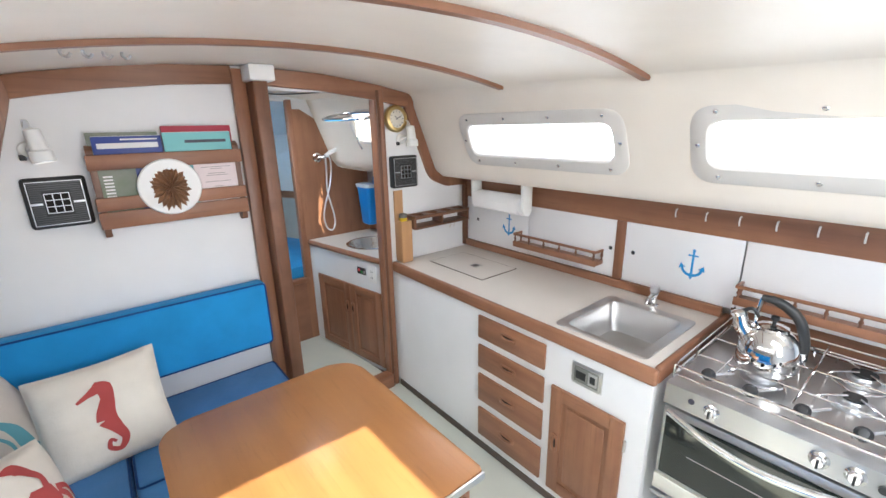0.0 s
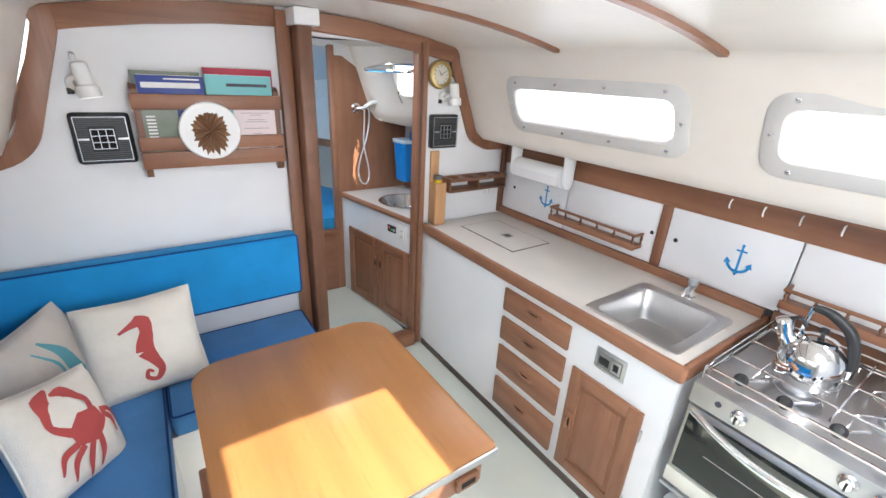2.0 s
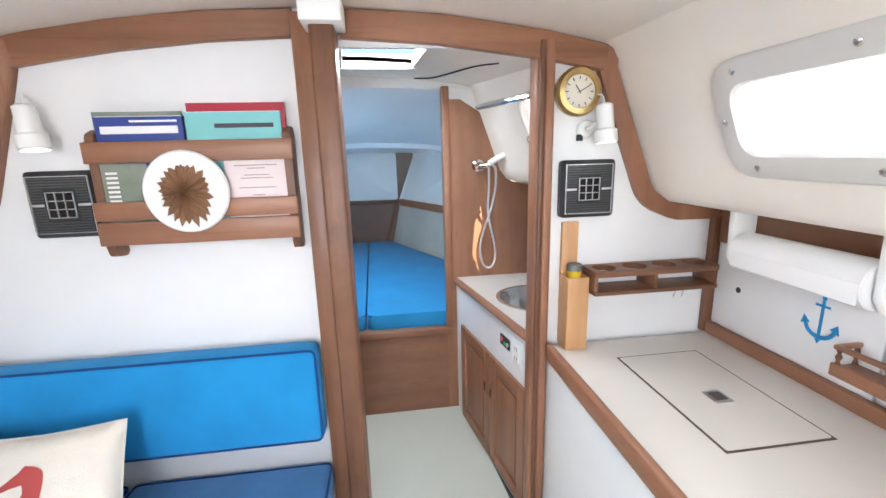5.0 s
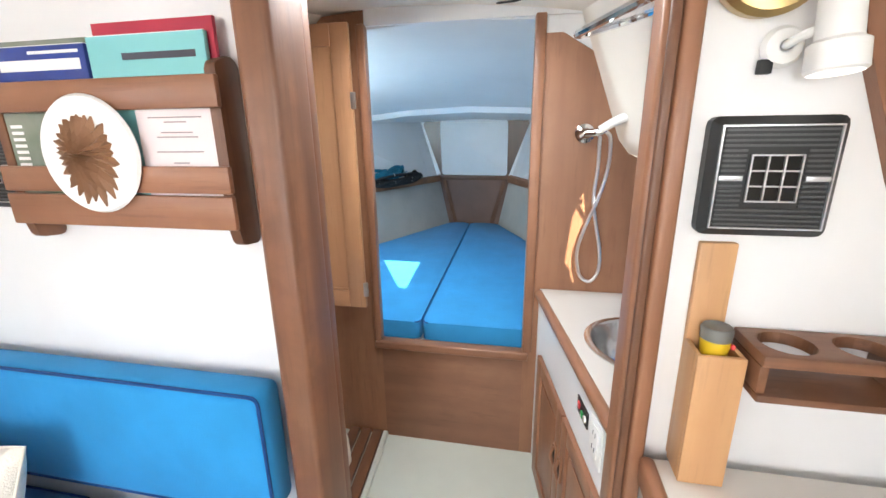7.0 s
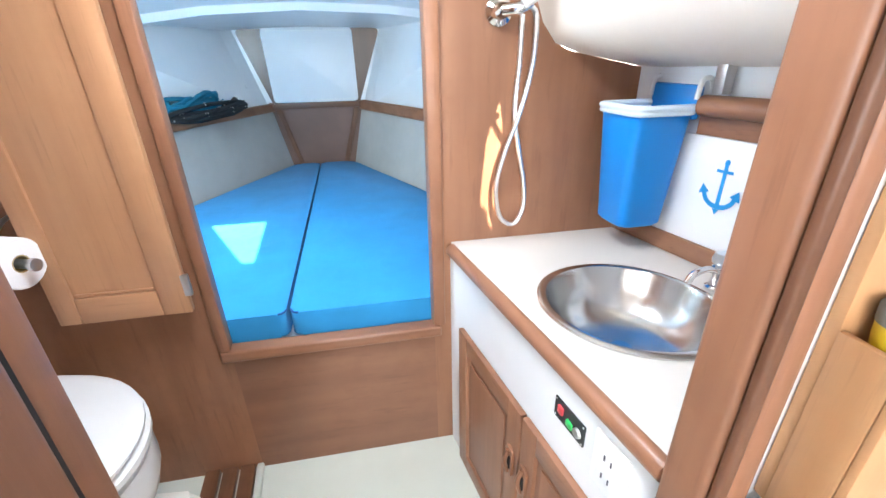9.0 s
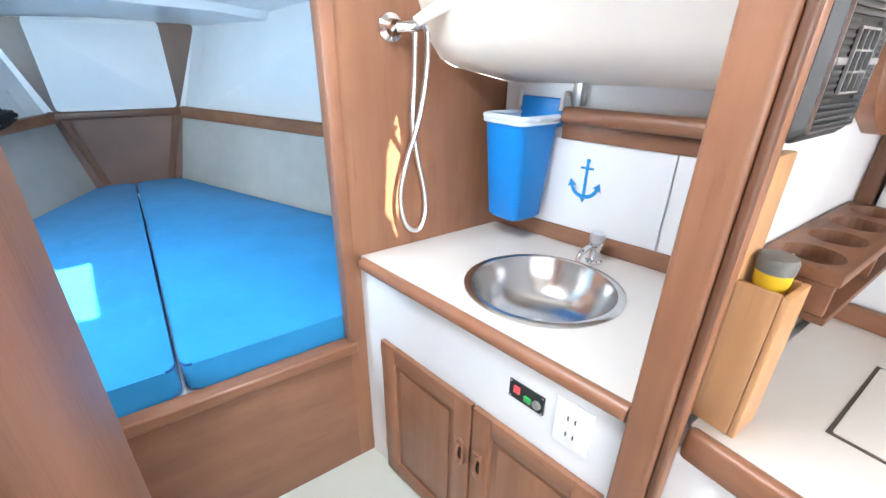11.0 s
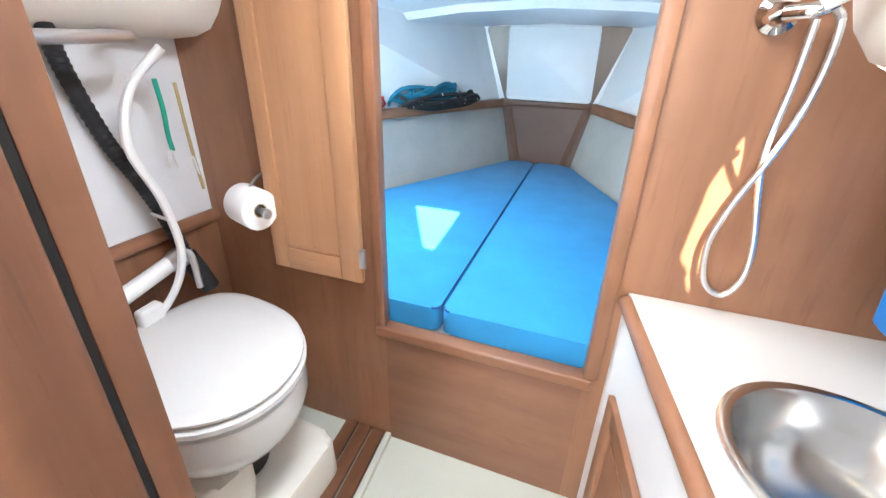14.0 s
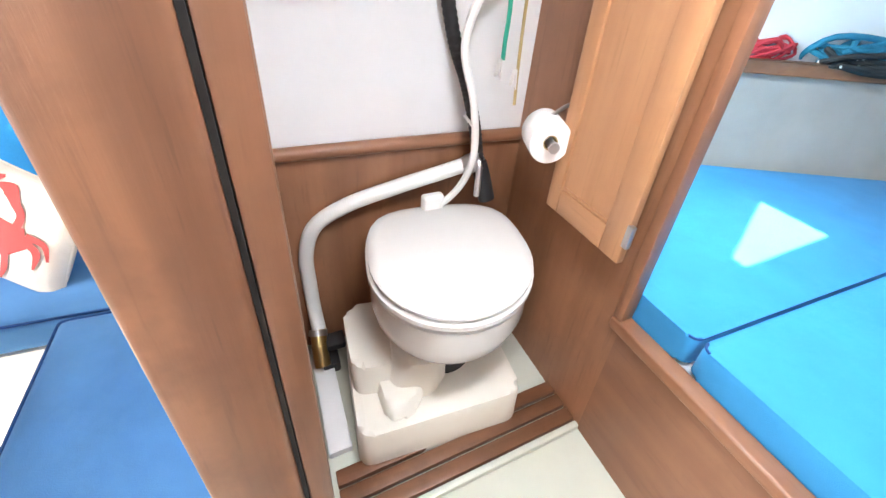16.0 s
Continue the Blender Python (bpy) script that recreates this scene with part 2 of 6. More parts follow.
def obox(a, b, w, h, up=(0, 0, 1), bevel=0.0, bm=None):
    """A bar from a to b, w wide across and h high along up."""
    bm = bm or bmesh.new()
    a, b, up = Vector(a), Vector(b), Vector(up)
    d = (b - a).normalized()
    s = d.cross(up).normalized()
    u = s.cross(d).normalized()
    r = bmesh.ops.create_cube(bm, size=1.0)
    ln = (b - a).length
    for v in r["verts"]:
        c = v.co.copy()
        v.co = a + d * ((c.x + 0.5) * ln) + s * (c.y * w) + u * (c.z * h)
    if bevel:
        bmesh.ops.bevel(bm, geom=list({e for v in r["verts"] for e in v.link_edges}), offset=bevel, segments=2, profile=0.5, affect="EDGES", clamp_overlap=True)
    return bm


def plate(pts, vec, bevel=0.0, bm=None):
    """A flat polygon of 3D points, given thickness along vec."""
    bm = bm or bmesh.new()
    vec = Vector(vec)
    lo = [bm.verts.new(p) for p in pts]
    hi = [bm.verts.new(Vector(p) + vec) for p in pts]
    n = len(pts)
    fs = [bm.faces.new(lo), bm.faces.new(hi[::-1])]
    for i in range(n):
        fs.append(bm.faces.new((lo[i], hi[i], hi[(i + 1) % n], lo[(i + 1) % n])))
    if bevel:
        es = list({e for f in fs[:2] for e in f.edges})
        bmesh.ops.bevel(bm, geom=es, offset=bevel, segments=2, profile=0.5, affect="EDGES", clamp_overlap=True)
    return bm


def round_poly(pts, r, seg=5):
    """2D corners rounded with radius r (one number or one per corner)."""
    out, n = [], len(pts)
    for i, p in enumerate(pts):
        p, a, b = Vector(p), Vector(pts[i - 1]), Vector(pts[(i + 1) % n])
        rad = r[i] if isinstance(r, (list, tuple)) else r
        da, db = (a - p).normalized(), (b - p).normalized()
        half = da.angle(db) / 2
        if rad <= 0 or half > 1.55:
            out.append(p)
            continue
        t = min(rad / math.tan(half), (a - p).length * 0.49, (b - p).length * 0.49)
        s, e = p + da * t, p + db * t
        for k in range(seg + 1):
            f = k / seg
            out.append((1 - f) ** 2 * s + 2 * f * (1 - f) * p + f * f * e)
    return out


def curve_pts(pts, step=6):
    pts = [Vector(p) for p in pts]
    if len(pts) < 3:
        return pts
    ext = [2 * pts[0] - pts[1]] + pts + [2 * pts[-1] - pts[-2]]
    out = []
    for i in range(1, len(ext) - 2):
        p0, p1, p2, p3 = ext[i - 1:i + 3]
        for k in range(step):
            t = k / step
            out.append(0.5 * ((2 * p1) + (p2 - p0) * t + (2 * p0 - 5 * p1 + 4 * p2 - p3) * t * t + (3 * p1 - p0 - 3 * p2 + p3) * t ** 3))
    return out + [pts[-1]]


def tube(pts, r, seg=8, bm=None, smooth=6, closed=False):
    """A round bar along points; r is a number or a function of the way along, 0 to 1."""
    bm = bm or bmesh.new()
    path = curve_pts(pts, smooth) if smooth else [Vector(p) for p in pts]
    if closed:
        path = path[:-1]
    rings, n = [], len(path)
    ref = Vector((0, 0, 1))
    for i, p in enumerate(path):
        q, o = (path[(i + 1) % n], path[i - 1]) if closed else (path[min(i + 1, n - 1)], path[max(i - 1, 0)])
        d = (q - o).normalized()
        if abs(d.dot(ref)) > 0.95:
            ref = Vector((1, 0, 0)) if abs(d.x) < 0.9 else Vector((0, 1, 0))
        s = d.cross(ref).normalized()
        ref = s.cross(d).normalized()
        rad = r(i / max(1, n - 1)) if callable(r) else r
        rings.append([bm.verts.new(p + rad * (math.cos(a) * s + math.sin(a) * ref)) for a in (2 * math.pi * k / seg for k in range(seg))])
    for i in range(n if closed else n - 1):
        a, b = rings[i], rings[(i + 1) % n]
        for k in range(seg):
            bm.faces.new((a[k], a[(k + 1) % seg], b[(k + 1) % seg], b[k]))
    if not closed:
        bm.faces.new(rings[0][::-1])
        bm.faces.new(rings[-1])
    return bm


def lathe(profile, at, axis=(0, 0, 1), seg=28, bm=None, sx=1.0, sy=1.0):
    """Turns (radius, height) points about axis at a place."""
    bm = bm or bmesh.new()
    m = Vector(axis).to_track_quat("Z", "Y").to_matrix()
    at = Vector(at)
    rings = []
    for r, h in profile:
        if r < 1e-5:
            rings.append([bm.verts.new(at + m @ Vector((0, 0, h)))])
        else:
            rings.append([bm.verts.new(at + m @ Vector((r * sx * math.cos(2 * math.pi * k / seg), r * sy * math.sin(2 * math.pi * k / seg), h))) for k in range(seg)])
    for a, b in zip(rings, rings[1:]):
        for k in range(seg):
            j = (k + 1) % seg
            if len(a) == 1 and len(b) > 1:
                bm.faces.new((a[0], b[j], b[k]))
            elif len(b) == 1 and len(a) > 1:
                bm.faces.new((a[k], a[j], b[0]))
            elif len(a) > 1:
                bm.faces.new((a[k], a[j], b[j], b[k]))
    return bm


def grid_face(rows, bm=None, thick=None):
    """A sheet through rows of points."""
    bm = bm or bmesh.new()
    vs = [[bm.verts.new(p) for p in row] for row in rows]
    fs = []
    for a, b in zip(vs, vs[1:]):
        for k in range(len(a) - 1):
            fs.append(bm.faces.new((a[k], a[k + 1], b[k + 1], b[k])))
    if thick:
        bmesh.ops.recalc_face_normals(bm, faces=fs)
        r = bmesh.ops.extrude_face_region(bm, geom=fs)
        for g in r["geom"]:
            if isinstance(g, bmesh.types.BMVert):
                g.co += Vector(thick)
    return bm


def cut(ob, lo, hi):
    """Cuts a box-shaped hole, given in world metres, through a mesh object."""
    me = bpy.data.meshes.new("cutter")
    b = box(lo, hi) if not callable(lo) else lo()
    for v in b.verts:
        v.co = skewed(v.co)
    b.to_mesh(me)
    b.free()
    c = bpy.data.objects.new("cutter", me)
    scene.collection.objects.link(c)
    md = ob.modifiers.new("hole", "BOOLEAN")
    md.operation, md.solver, md.object = "DIFFERENCE", "EXACT", c
    bpy.context.view_layer.update()
    done = bpy.data.meshes.new_from_object(ob.evaluated_get(bpy.context.evaluated_depsgraph_get()))
    ob.modifiers.clear()
    ob.data = done
    bpy.data.objects.remove(c)


def cut_mesh(ob, bm):
    cut(ob, lambda: bm, None)


# ---- setting: saloon ----
Y_AFT = -3.35
SOLE = -0.07


def crown(x, y):
    """Height of the headliner."""
    return 1.992 + 0.028 * y - 0.098 * ((x + 0.36) / 0.93) ** 2


STRUCT = dict(kind="structure")
part("floor", box((-1.9, Y_AFT, SOLE - 0.05), (1.2, 0.0, SOLE)), sole_mat, label="cream painted saloon sole", category="floor", **STRUCT)

# headliner over the saloon with the companionway opening
ys = [Y_AFT + (0.0 - Y_AFT) * k / 8 for k in range(9)]
xs = [-1.30 + 1.88 * k / 16 for k in range(17)]
ceil = part("ceiling", grid_face([[(x, y, crown(x, y)) for x in xs] for y in ys], thick=(0, 0, 0.05)), liner, label="cream moulded cabin headliner", category="ceiling", **STRUCT)
cut(ceil, (-0.50, -3.1, 1.7), (0.04, -2.30, 2.3))


def side_rows(sgn, x_top, x_low, y0, y1, n):
    rows = []
    for k in range(n + 1):
        y = y0 + (y1 - y0) * k / n
        zt = crown(x_top, y) + 0.004
        ramp_pts = [(x_top - sgn * 0.02, zt), (x_top + sgn * 0.012, zt - 0.018), (x_top + sgn * 0.03, zt - 0.05)]
        low = [(x_low - sgn * 0.012, 1.425), (x_low + sgn * 0.008, 1.388), (x_low + sgn * 0.04, 1.366), (x_low + sgn * 0.10, 1.358), (x_low + sgn * 0.34, 1.35)]
        rows.append([(x, y, z) for x, z in ramp_pts + low])
    return rows


side_s = part("wall_starboard", grid_face(side_rows(1, 0.565, 0.785, Y_AFT, 0.0, 6), thick=(0.03, 0, 0.015)), liner, label="cream moulded cabin side", category="wall", **STRUCT)
side_p = part("wall_port", grid_face(side_rows(-1, -1.258, -1.455, Y_AFT, 0.0, 6), thick=(-0.03, 0, 0.015)), liner, label="cream moulded cabin side", category="wall", **STRUCT)


def side_at(y, z, sgn):
    """Point on the inner face of the cabin side."""
    f = (1.885 - z) / 0.49
    return Vector(((0.575 + 0.205 * f) if sgn > 0 else (-1.266 - 0.185 * f), y, z))


def window_unit(name, y0, y1, z0, z1, sgn, bolts):
    """A fixed cabin window: a moulded ring with bolts round a rounded opening."""
    ob = thing(name, side_at((y0 + y1) / 2, z0, sgn), "fixed cabin window in a bolted off-white ring", "window", kind="structure")
    out = Vector((sgn * 0.92, 0, 0.39))
    wall = side_s if sgn > 0 else side_p

    def loop(g, r):
        c = round_poly([(y0 - g, z0 - g), (y1 + g, z0 - g), (y1 + g, z1 + g), (y0 - g, z1 + g)], r, 6)
        return [side_at(p[0], p[1], sgn) for p in c]
    hole = loop(0, 0.055)
    bmh = plate([p - out * 0.08 for p in hole], out * 0.2)
    bmesh.ops.recalc_face_normals(bmh, faces=bmh.faces[:])
    cut_mesh(wall, bmh)
    ring_o, ring_i = loop(0.058, 0.085), loop(-0.004, 0.052)
    bm = bmesh.new()
    n = len(hole)
    layers = [[p + out * 0.03 for p in ring_i], [p - out * 0.004 for p in ring_i], [a.lerp(b, 0.12) - out * 0.012 for a, b in zip(ring_i, ring_o)],
              [a.lerp(b, 0.88) - out * 0.012 for a, b in zip(ring_i, ring_o)], [p - out * 0.006 for p in ring_o], [p + out * 0.006 for p in ring_o]]
    vs = [[bm.verts.new(p) for p in L] for L in layers]
    for a, b in zip(vs, vs[1:]):
        for k in range(n):
            bm.faces.new((a[k], a[(k + 1) % n], b[(k + 1) % n], b[k]))
    part("window_frame", bm, ring_white, ob)
    p = part("pane", plate([q + out * 0.036 for q in loop(0.05, 0.08)], out * 0.001), pane_mat, ob)
    p.visible_shadow = False
    for by, bz in bolts:
        c = side_at(by, bz, sgn) - out * 0.011
        part("bolt", lathe([(0, 0.006), (0.005, 0.0055), (0.0085, 0.003), (0.009, 0)], c, -out, 10), chrome, ob)
    return ob


def ring_bolts(y0, y1, z0, z1):
    g, L = 0.03, y1 - y0
    out = [(y0 + L * f, z1 + g) for f in (0.04, 0.35, 0.66, 0.97)] + [(y0 + L * f, z0 - g) for f in (0.03, 0.34, 0.65, 0.96)]
    return out + [(y0 - g, (z0 + z1) / 2), (y1 + g, (z0 + z1) / 2)]


for nm, a, b, s in (("window_1", -1.335, -0.455, 1), ("window_2", -2.60, -1.69, 1), ("window_3", -1.60, -0.80, -1), ("window_4", -2.95, -1.95, -1)):
    z0, z1 = (1.535, 1.70) if s > 0 else (1.545, 1.715)
    window_unit(nm, a, b, z0, z1, s, ring_bolts(a, b, z0, z1))
for nm, sgn in (("backdrop_starboard", 1), ("backdrop_port", -1)):
    o = Vector((sgn * 0.050, 0, 0.021))
    part(nm, plate([side_at(y, z, sgn) + o for y, z in ((-3.3, 1.46), (-0.36, 1.46), (-0.36, 1.80), (-3.3, 1.80))], (sgn * 0.02, 0, 0.008)), glow if sgn > 0 else glow_port, label="bright hazy daylight outside the cabin windows", category="backdrop", **STRUCT)

# hull sides and aft end that close the saloon
part("wall_hull_starboard", plate([(1.10, 0, -0.12), (1.17, Y_AFT, -0.12), (1.17, Y_AFT, 1.37), (1.10, 0, 1.37)], (0.03, 0, 0)), white_paint, label="white hull side behind the galley", category="wall", **STRUCT)
part("wall_hull_port", plate([(-1.80, 0, -0.12), (-1.80, Y_AFT, -0.12), (-1.80, Y_AFT, 1.37), (-1.80, 0, 1.37)], (-0.03, 0, 0)), beige, label="beige carpeted hull side above the settee", category="wall", **STRUCT)
aft = part("wall_aft", box((-1.85, Y_AFT - 0.03, -0.12), (1.22, Y_AFT, 2.05)), white_paint, label="white bulkhead with the companionway opening", category="wall", **STRUCT)
cut(aft, (-0.76, Y_AFT - 0.2, 1.05), (-0.10, Y_AFT + 0.2, 2.2))

# main bulkhead with the doorway
DH = 1.885
port_edge = [(-1.258, 1.905), (-1.31, 1.74), (-1.37, 1.56), (-1.43, 1.46), (-1.50, 1.42), (-1.68, 1.335), (-1.80, 1.32)]
star_edge = [(0.565, 1.895), (0.62, 1.74), (0.69, 1.58), (0.745, 1.45), (0.79, 1.39), (0.86, 1.36), (1.10, 1.352)]
prof_p = [(-1.80, -0.12), (-0.40, -0.12), (-0.40, crown(-0.40, 0))] + [(x, crown(x, 0)) for x in (-0.6, -0.9, -1.15)] + port_edge
part("wall_main_bulkhead_port", plate([(x, 0.0, z) for x, z in prof_p], (0, 0.022, 0)), white_paint, label="white painted main bulkhead", category="wall", **STRUCT)
prof_s = [(0.36, -0.12), (1.10, -0.12)] + star_edge[::-1] + [(0.36, crown(0.36, 0))]
part("wall_main_bulkhead_starboard", plate([(x, 0.0, z) for x, z in prof_s], (0, 0.022, 0)), white_paint, label="white painted main bulkhead", category="wall", **STRUCT)
part("wall_over_door", box((-0.40, 0.0, DH), (0.36, 0.022, 1.998)), white_paint, label="white panel over the doorway", category="wall", **STRUCT)


def edge_trim(name, pts, w, y0, y1, material, inward):
    """A flat moulding that follows the rim of the bulkhead."""
    n = len(pts)
    v = [Vector(p) for p in pts]
    inner = []
    for i in range(n):
        d = (v[min(i + 1, n - 1)] - v[max(i - 1, 0)]).normalized()
        nrm = Vector((d.y, -d.x)) * inward
        inner.append(v[i] + nrm * w)
    loop = v + inner[::-1]
    return part(name, plate([(p[0], y0, p[1]) for p in loop], (0, y1 - y0, 0), 0.006), material, label="teak moulding along the bulkhead rim", category="trim", **STRUCT)


edge_trim("trim_port_top", [(x, crown(x, 0) - 0.002) for x in (-0.44, -0.7, -0.95, -1.15, -1.262)], 0.082, -0.025, -0.001, teak_x, -1)
pe = [(p[0], p[1]) for p in round_poly([(-1.256, 1.908), (-1.425, 1.425), (-1.70, 1.335), (-1.80, 1.31)], [0.02, 0.13, 0.03, 0], 7)]
edge_trim("trim_port_side", pe, 0.072, -0.0275, -0.001, teak_z, -1)
part("trim_port_post", box((-1.80, -0.025, 0.6), (-1.69, -0.001, 1.25), 0.005), brown_z, label="dark teak upright against the hull", category="trim", **STRUCT)
edge_trim("trim_door_header", [(x, crown(x, 0) - 0.002) for x in (-0.30, 0.0, 0.36, 0.565)], 0.085, -0.03, -0.001, teak_x, 1)
se = [(p[0], p[1]) for p in round_poly([(0.566, 1.895), (0.765, 1.40), (0.87, 1.357), (1.10, 1.352)], [0.02, 0.10, 0.03, 0], 7)]
edge_trim("trim_starboard_side", se, 0.062, -0.028, -0.001, teak_z, 1)
part("trim_corner_post", box((1.02, -0.03, 0.842), (1.10, -0.001, 1.30), 0.004), brown_z, label="dark teak corner upright by the counter", category="trim", **STRUCT)

# doorway posts
post = thing("door_post", (-0.34, -0.07, 0), "varnished teak compression post beside the doorway", "post", kind="structure")
part("post_core", box((-0.381, -0.130, SOLE), (-0.312, -0.0100, 1.965), 0.010, 3), brown_z, post)
part("post_face", box((-0.445, -0.04, SOLE), (-0.383, -0.001, 1.975), 0.006), teak_z, post)
# strip filling the gap beside the jamb; its shade is in the colour
part("groove", box((-0.376, -0.0098, SOLE), (-0.320, -0.003, 1.93)), slot_shade, post)
part("jamb", box((-0.376, -0.0028, SOLE), (-0.320, 0.036, 1.93), 0.006), brown_z, post)
cap = thing("post_bracket", (-0.34, -0.09, 1.93), "white painted metal bracket at the post head", "bracket", kind="structure")
part("bracket", box((-0.40, -0.165, 1.915), (-0.285, -0.03, 1.985), 0.006), plastic_w, cap)
jamb_r = thing("door_jamb", (0.345, 0, 0), "moulded teak door jamb", "door frame", kind="structure")
part("jamb_inner", box((0.318, -0.022, SOLE), (0.345, 0.04, 1.90), 0.009, 3), teak_z, jamb_r)
part("jamb_face", box((0.3455, -0.034, SOLE), (0.380, -0.001, 1.915), 0.011, 3), teak_z, jamb_r)
part("jamb_bead", box((0.326, -0.036, SOLE), (0.344, -0.023, 1.905), 0.005, 3), brown_z, jamb_r)
part("door_sill", box((-0.312, -0.045, SOLE), (0.33, 0.035, 0.034), 0.008), teak_x, label="teak threshold between saloon and head", category="sill", **STRUCT)

# headliner battens
for yb in (-0.80, -1.50):
    pts = [(-1.22 + 1.78 * k / 14, yb, crown(-1.22 + 1.78 * k / 14, yb) - 0.004) for k in range(15)]
    bm = bmesh.new()
    rr = []
    for p in pts:
        rr.append([bm.verts.new(Vector(p) + Vector(o)) for o in ((0, -0.02, 0.003), (0, -0.014, -0.012), (0, 0.014, -0.012), (0, 0.02, 0.003))])
    for a, b in zip(rr, rr[1:]):
        for k in range(3):
            bm.faces.new((a[k], a[k + 1], b[k + 1], b[k]))
        bm.faces.new((a[3], a[0], b[0], b[3]))
    bm.faces.new(rr[0])
    bm.faces.new(rr[-1][::-1])
    part("trim_batten", bm, teak_x, label="slim teak batten bent across the headliner", category="trim", group="headliner battens", **STRUCT)

# ---- setting: head compartment ----
YF = 0.88
part("floor_head", box((-0.47, 0.036, -0.06), (0.30, YF, 0.018)), sole_mat, label="cream moulded shower pan floor", category="floor", **STRUCT)
part("floor_head_port", box((-1.35, 0.022, -0.06), (-0.47, YF, 0.020)), sole_mat, label="cream moulded floor under the toilet", category="floor", **STRUCT)
part("pan_rim", box((-0.47, 0.036, 0.019), (-0.445, YF - 0.002, 0.044), 0.006), sole_mat, label="raised cream rim of the shower pan", category="trim", **STRUCT)
# forward bulkhead: port leaf, sill, starboard leaf
VX0, VX1, VZ0, VZ1 = -0.452, 0.205, 0.55, 1.92
part("wall_forward_port", plate([(-1.30, YF, -0.05), (VX0, YF, -0.05), (VX0, YF, 1.95), (-0.72, YF, 1.93), (-0.97, YF, 1.47), (-1.30, YF, 1.40)], (0, 0.02, 0)), ply_z, label="varnished teak veneer bulkhead", category="wall", **STRUCT)
part("wall_forward_low", box((VX0, YF, -0.05), (VX1, YF + 0.02, VZ0)), ply_x, label="varnished teak veneer panel under the berth opening", category="wall", **STRUCT)
sp = [(VX1, -0.05), (0.95, -0.05), (0.95, 1.315)] + [(p[0], p[1]) for p in round_poly([(0.87, 1.335), (0.56, 1.40), (0.395, 1.80)], [0.02, 0.10, 0.02], 6)] + [(0.30, 1.835), (VX1, 1.835)]
part("wall_forward_starboard", plate([(x, YF, z) for x, z in sp], (0, 0.02, 0)), ply_z, label="varnished teak veneer bulkhead by the basin", category="wall", **STRUCT)
part("wall_forward_top", box((VX0, YF + 0.004, 1.895), (0.42, YF + 0.02, 2.0)), cool_white, label="white panel over the berth opening", category="wall", **STRUCT)
vf = thing("berth_door_frame", (-0.12, YF, VZ0), "teak frame round the berth opening", "door frame", kind="structure")
part("frame_sill", box((VX0 - 0.03, YF - 0.022, VZ0 - 0.035), (VX1 + 0.02, YF + 0.034, VZ0 + 0.005), 0.008, 3), teak_x, vf)
part("frame_post", box((VX1 - 0.005, YF - 0.018, VZ0 + 0.006), (VX1 + 0.034, YF + 0.03, 1.90), 0.006), teak_z, vf)
part("frame_post", box((VX0 - 0.03, YF - 0.018, VZ0 + 0.006), (VX0 + 0.005, YF + 0.03, 1.90), 0.006), teak_z, vf)
# headliner and cabin sides of the head
hx = [-1.3 + 1.9 * k / 12 for k in range(13)]


def crown2(x, y):
    return 1.985 - 0.03 * (y / YF) - 0.10 * ((x + 0.33) / 0.93) ** 2


ceil2 = part("ceiling_head", grid_face([[(x, y, crown2(x, y)) for x in hx] for y in (0.022, 0.3, 0.6, YF + 0.02)], thick=(0, 0, 0.02)), liner, label="cream headliner over the head", category="ceiling", **STRUCT)
cut(ceil2, (-0.300, 0.05, 1.7), (0.006, 0.585, 2.3))


def side_head(sgn, a, b):
    rows = []
    for k in range(5):
        f = k / 4
        y = 0.022 + (YF - 0.022) * f
        rows.append([(pa[0] + (pb[0] - pa[0]) * f, y, pa[1] + (pb[1] - pa[1]) * f) for pa, pb in zip(a, b)])
    return grid_face(rows, thick=(sgn * 0.03, 0, 0.012))


sh = part("wall_head_starboard", side_head(1, [(0.55, 1.905), (0.60, 1.80), (0.745, 1.45), (0.79, 1.39), (0.86, 1.36), (1.12, 1.34)],
                                          [(0.35, 1.92), (0.395, 1.80), (0.52, 1.46), (0.56, 1.41), (0.63, 1.385), (0.93, 1.325)]), liner, label="cream moulded cabin side over the basin", category="wall", **STRUCT)
shp = part("wall_head_port", side_head(-1, [(-1.20, 1.90), (-1.22, 1.78), (-1.24, 1.52), (-1.26, 1.46), (-1.30, 1.44), (-1.5, 1.42)],
                                      [(-0.62, 1.94), (-0.72, 1.85), (-0.95, 1.49), (-0.99, 1.45), (-1.05, 1.43), (-1.28, 1.41)]), liner, label="cream moulded cabin side over the toilet", category="wall", **STRUCT)
cut(sh, (0.40, 0.10, 1.60), (0.95, 0.54, 1.80))


def hull_s(y):
    return 0.835 + (0.827 - y) * 0.15


def hull_p(y):
    return -1.225 + 0.09 * y


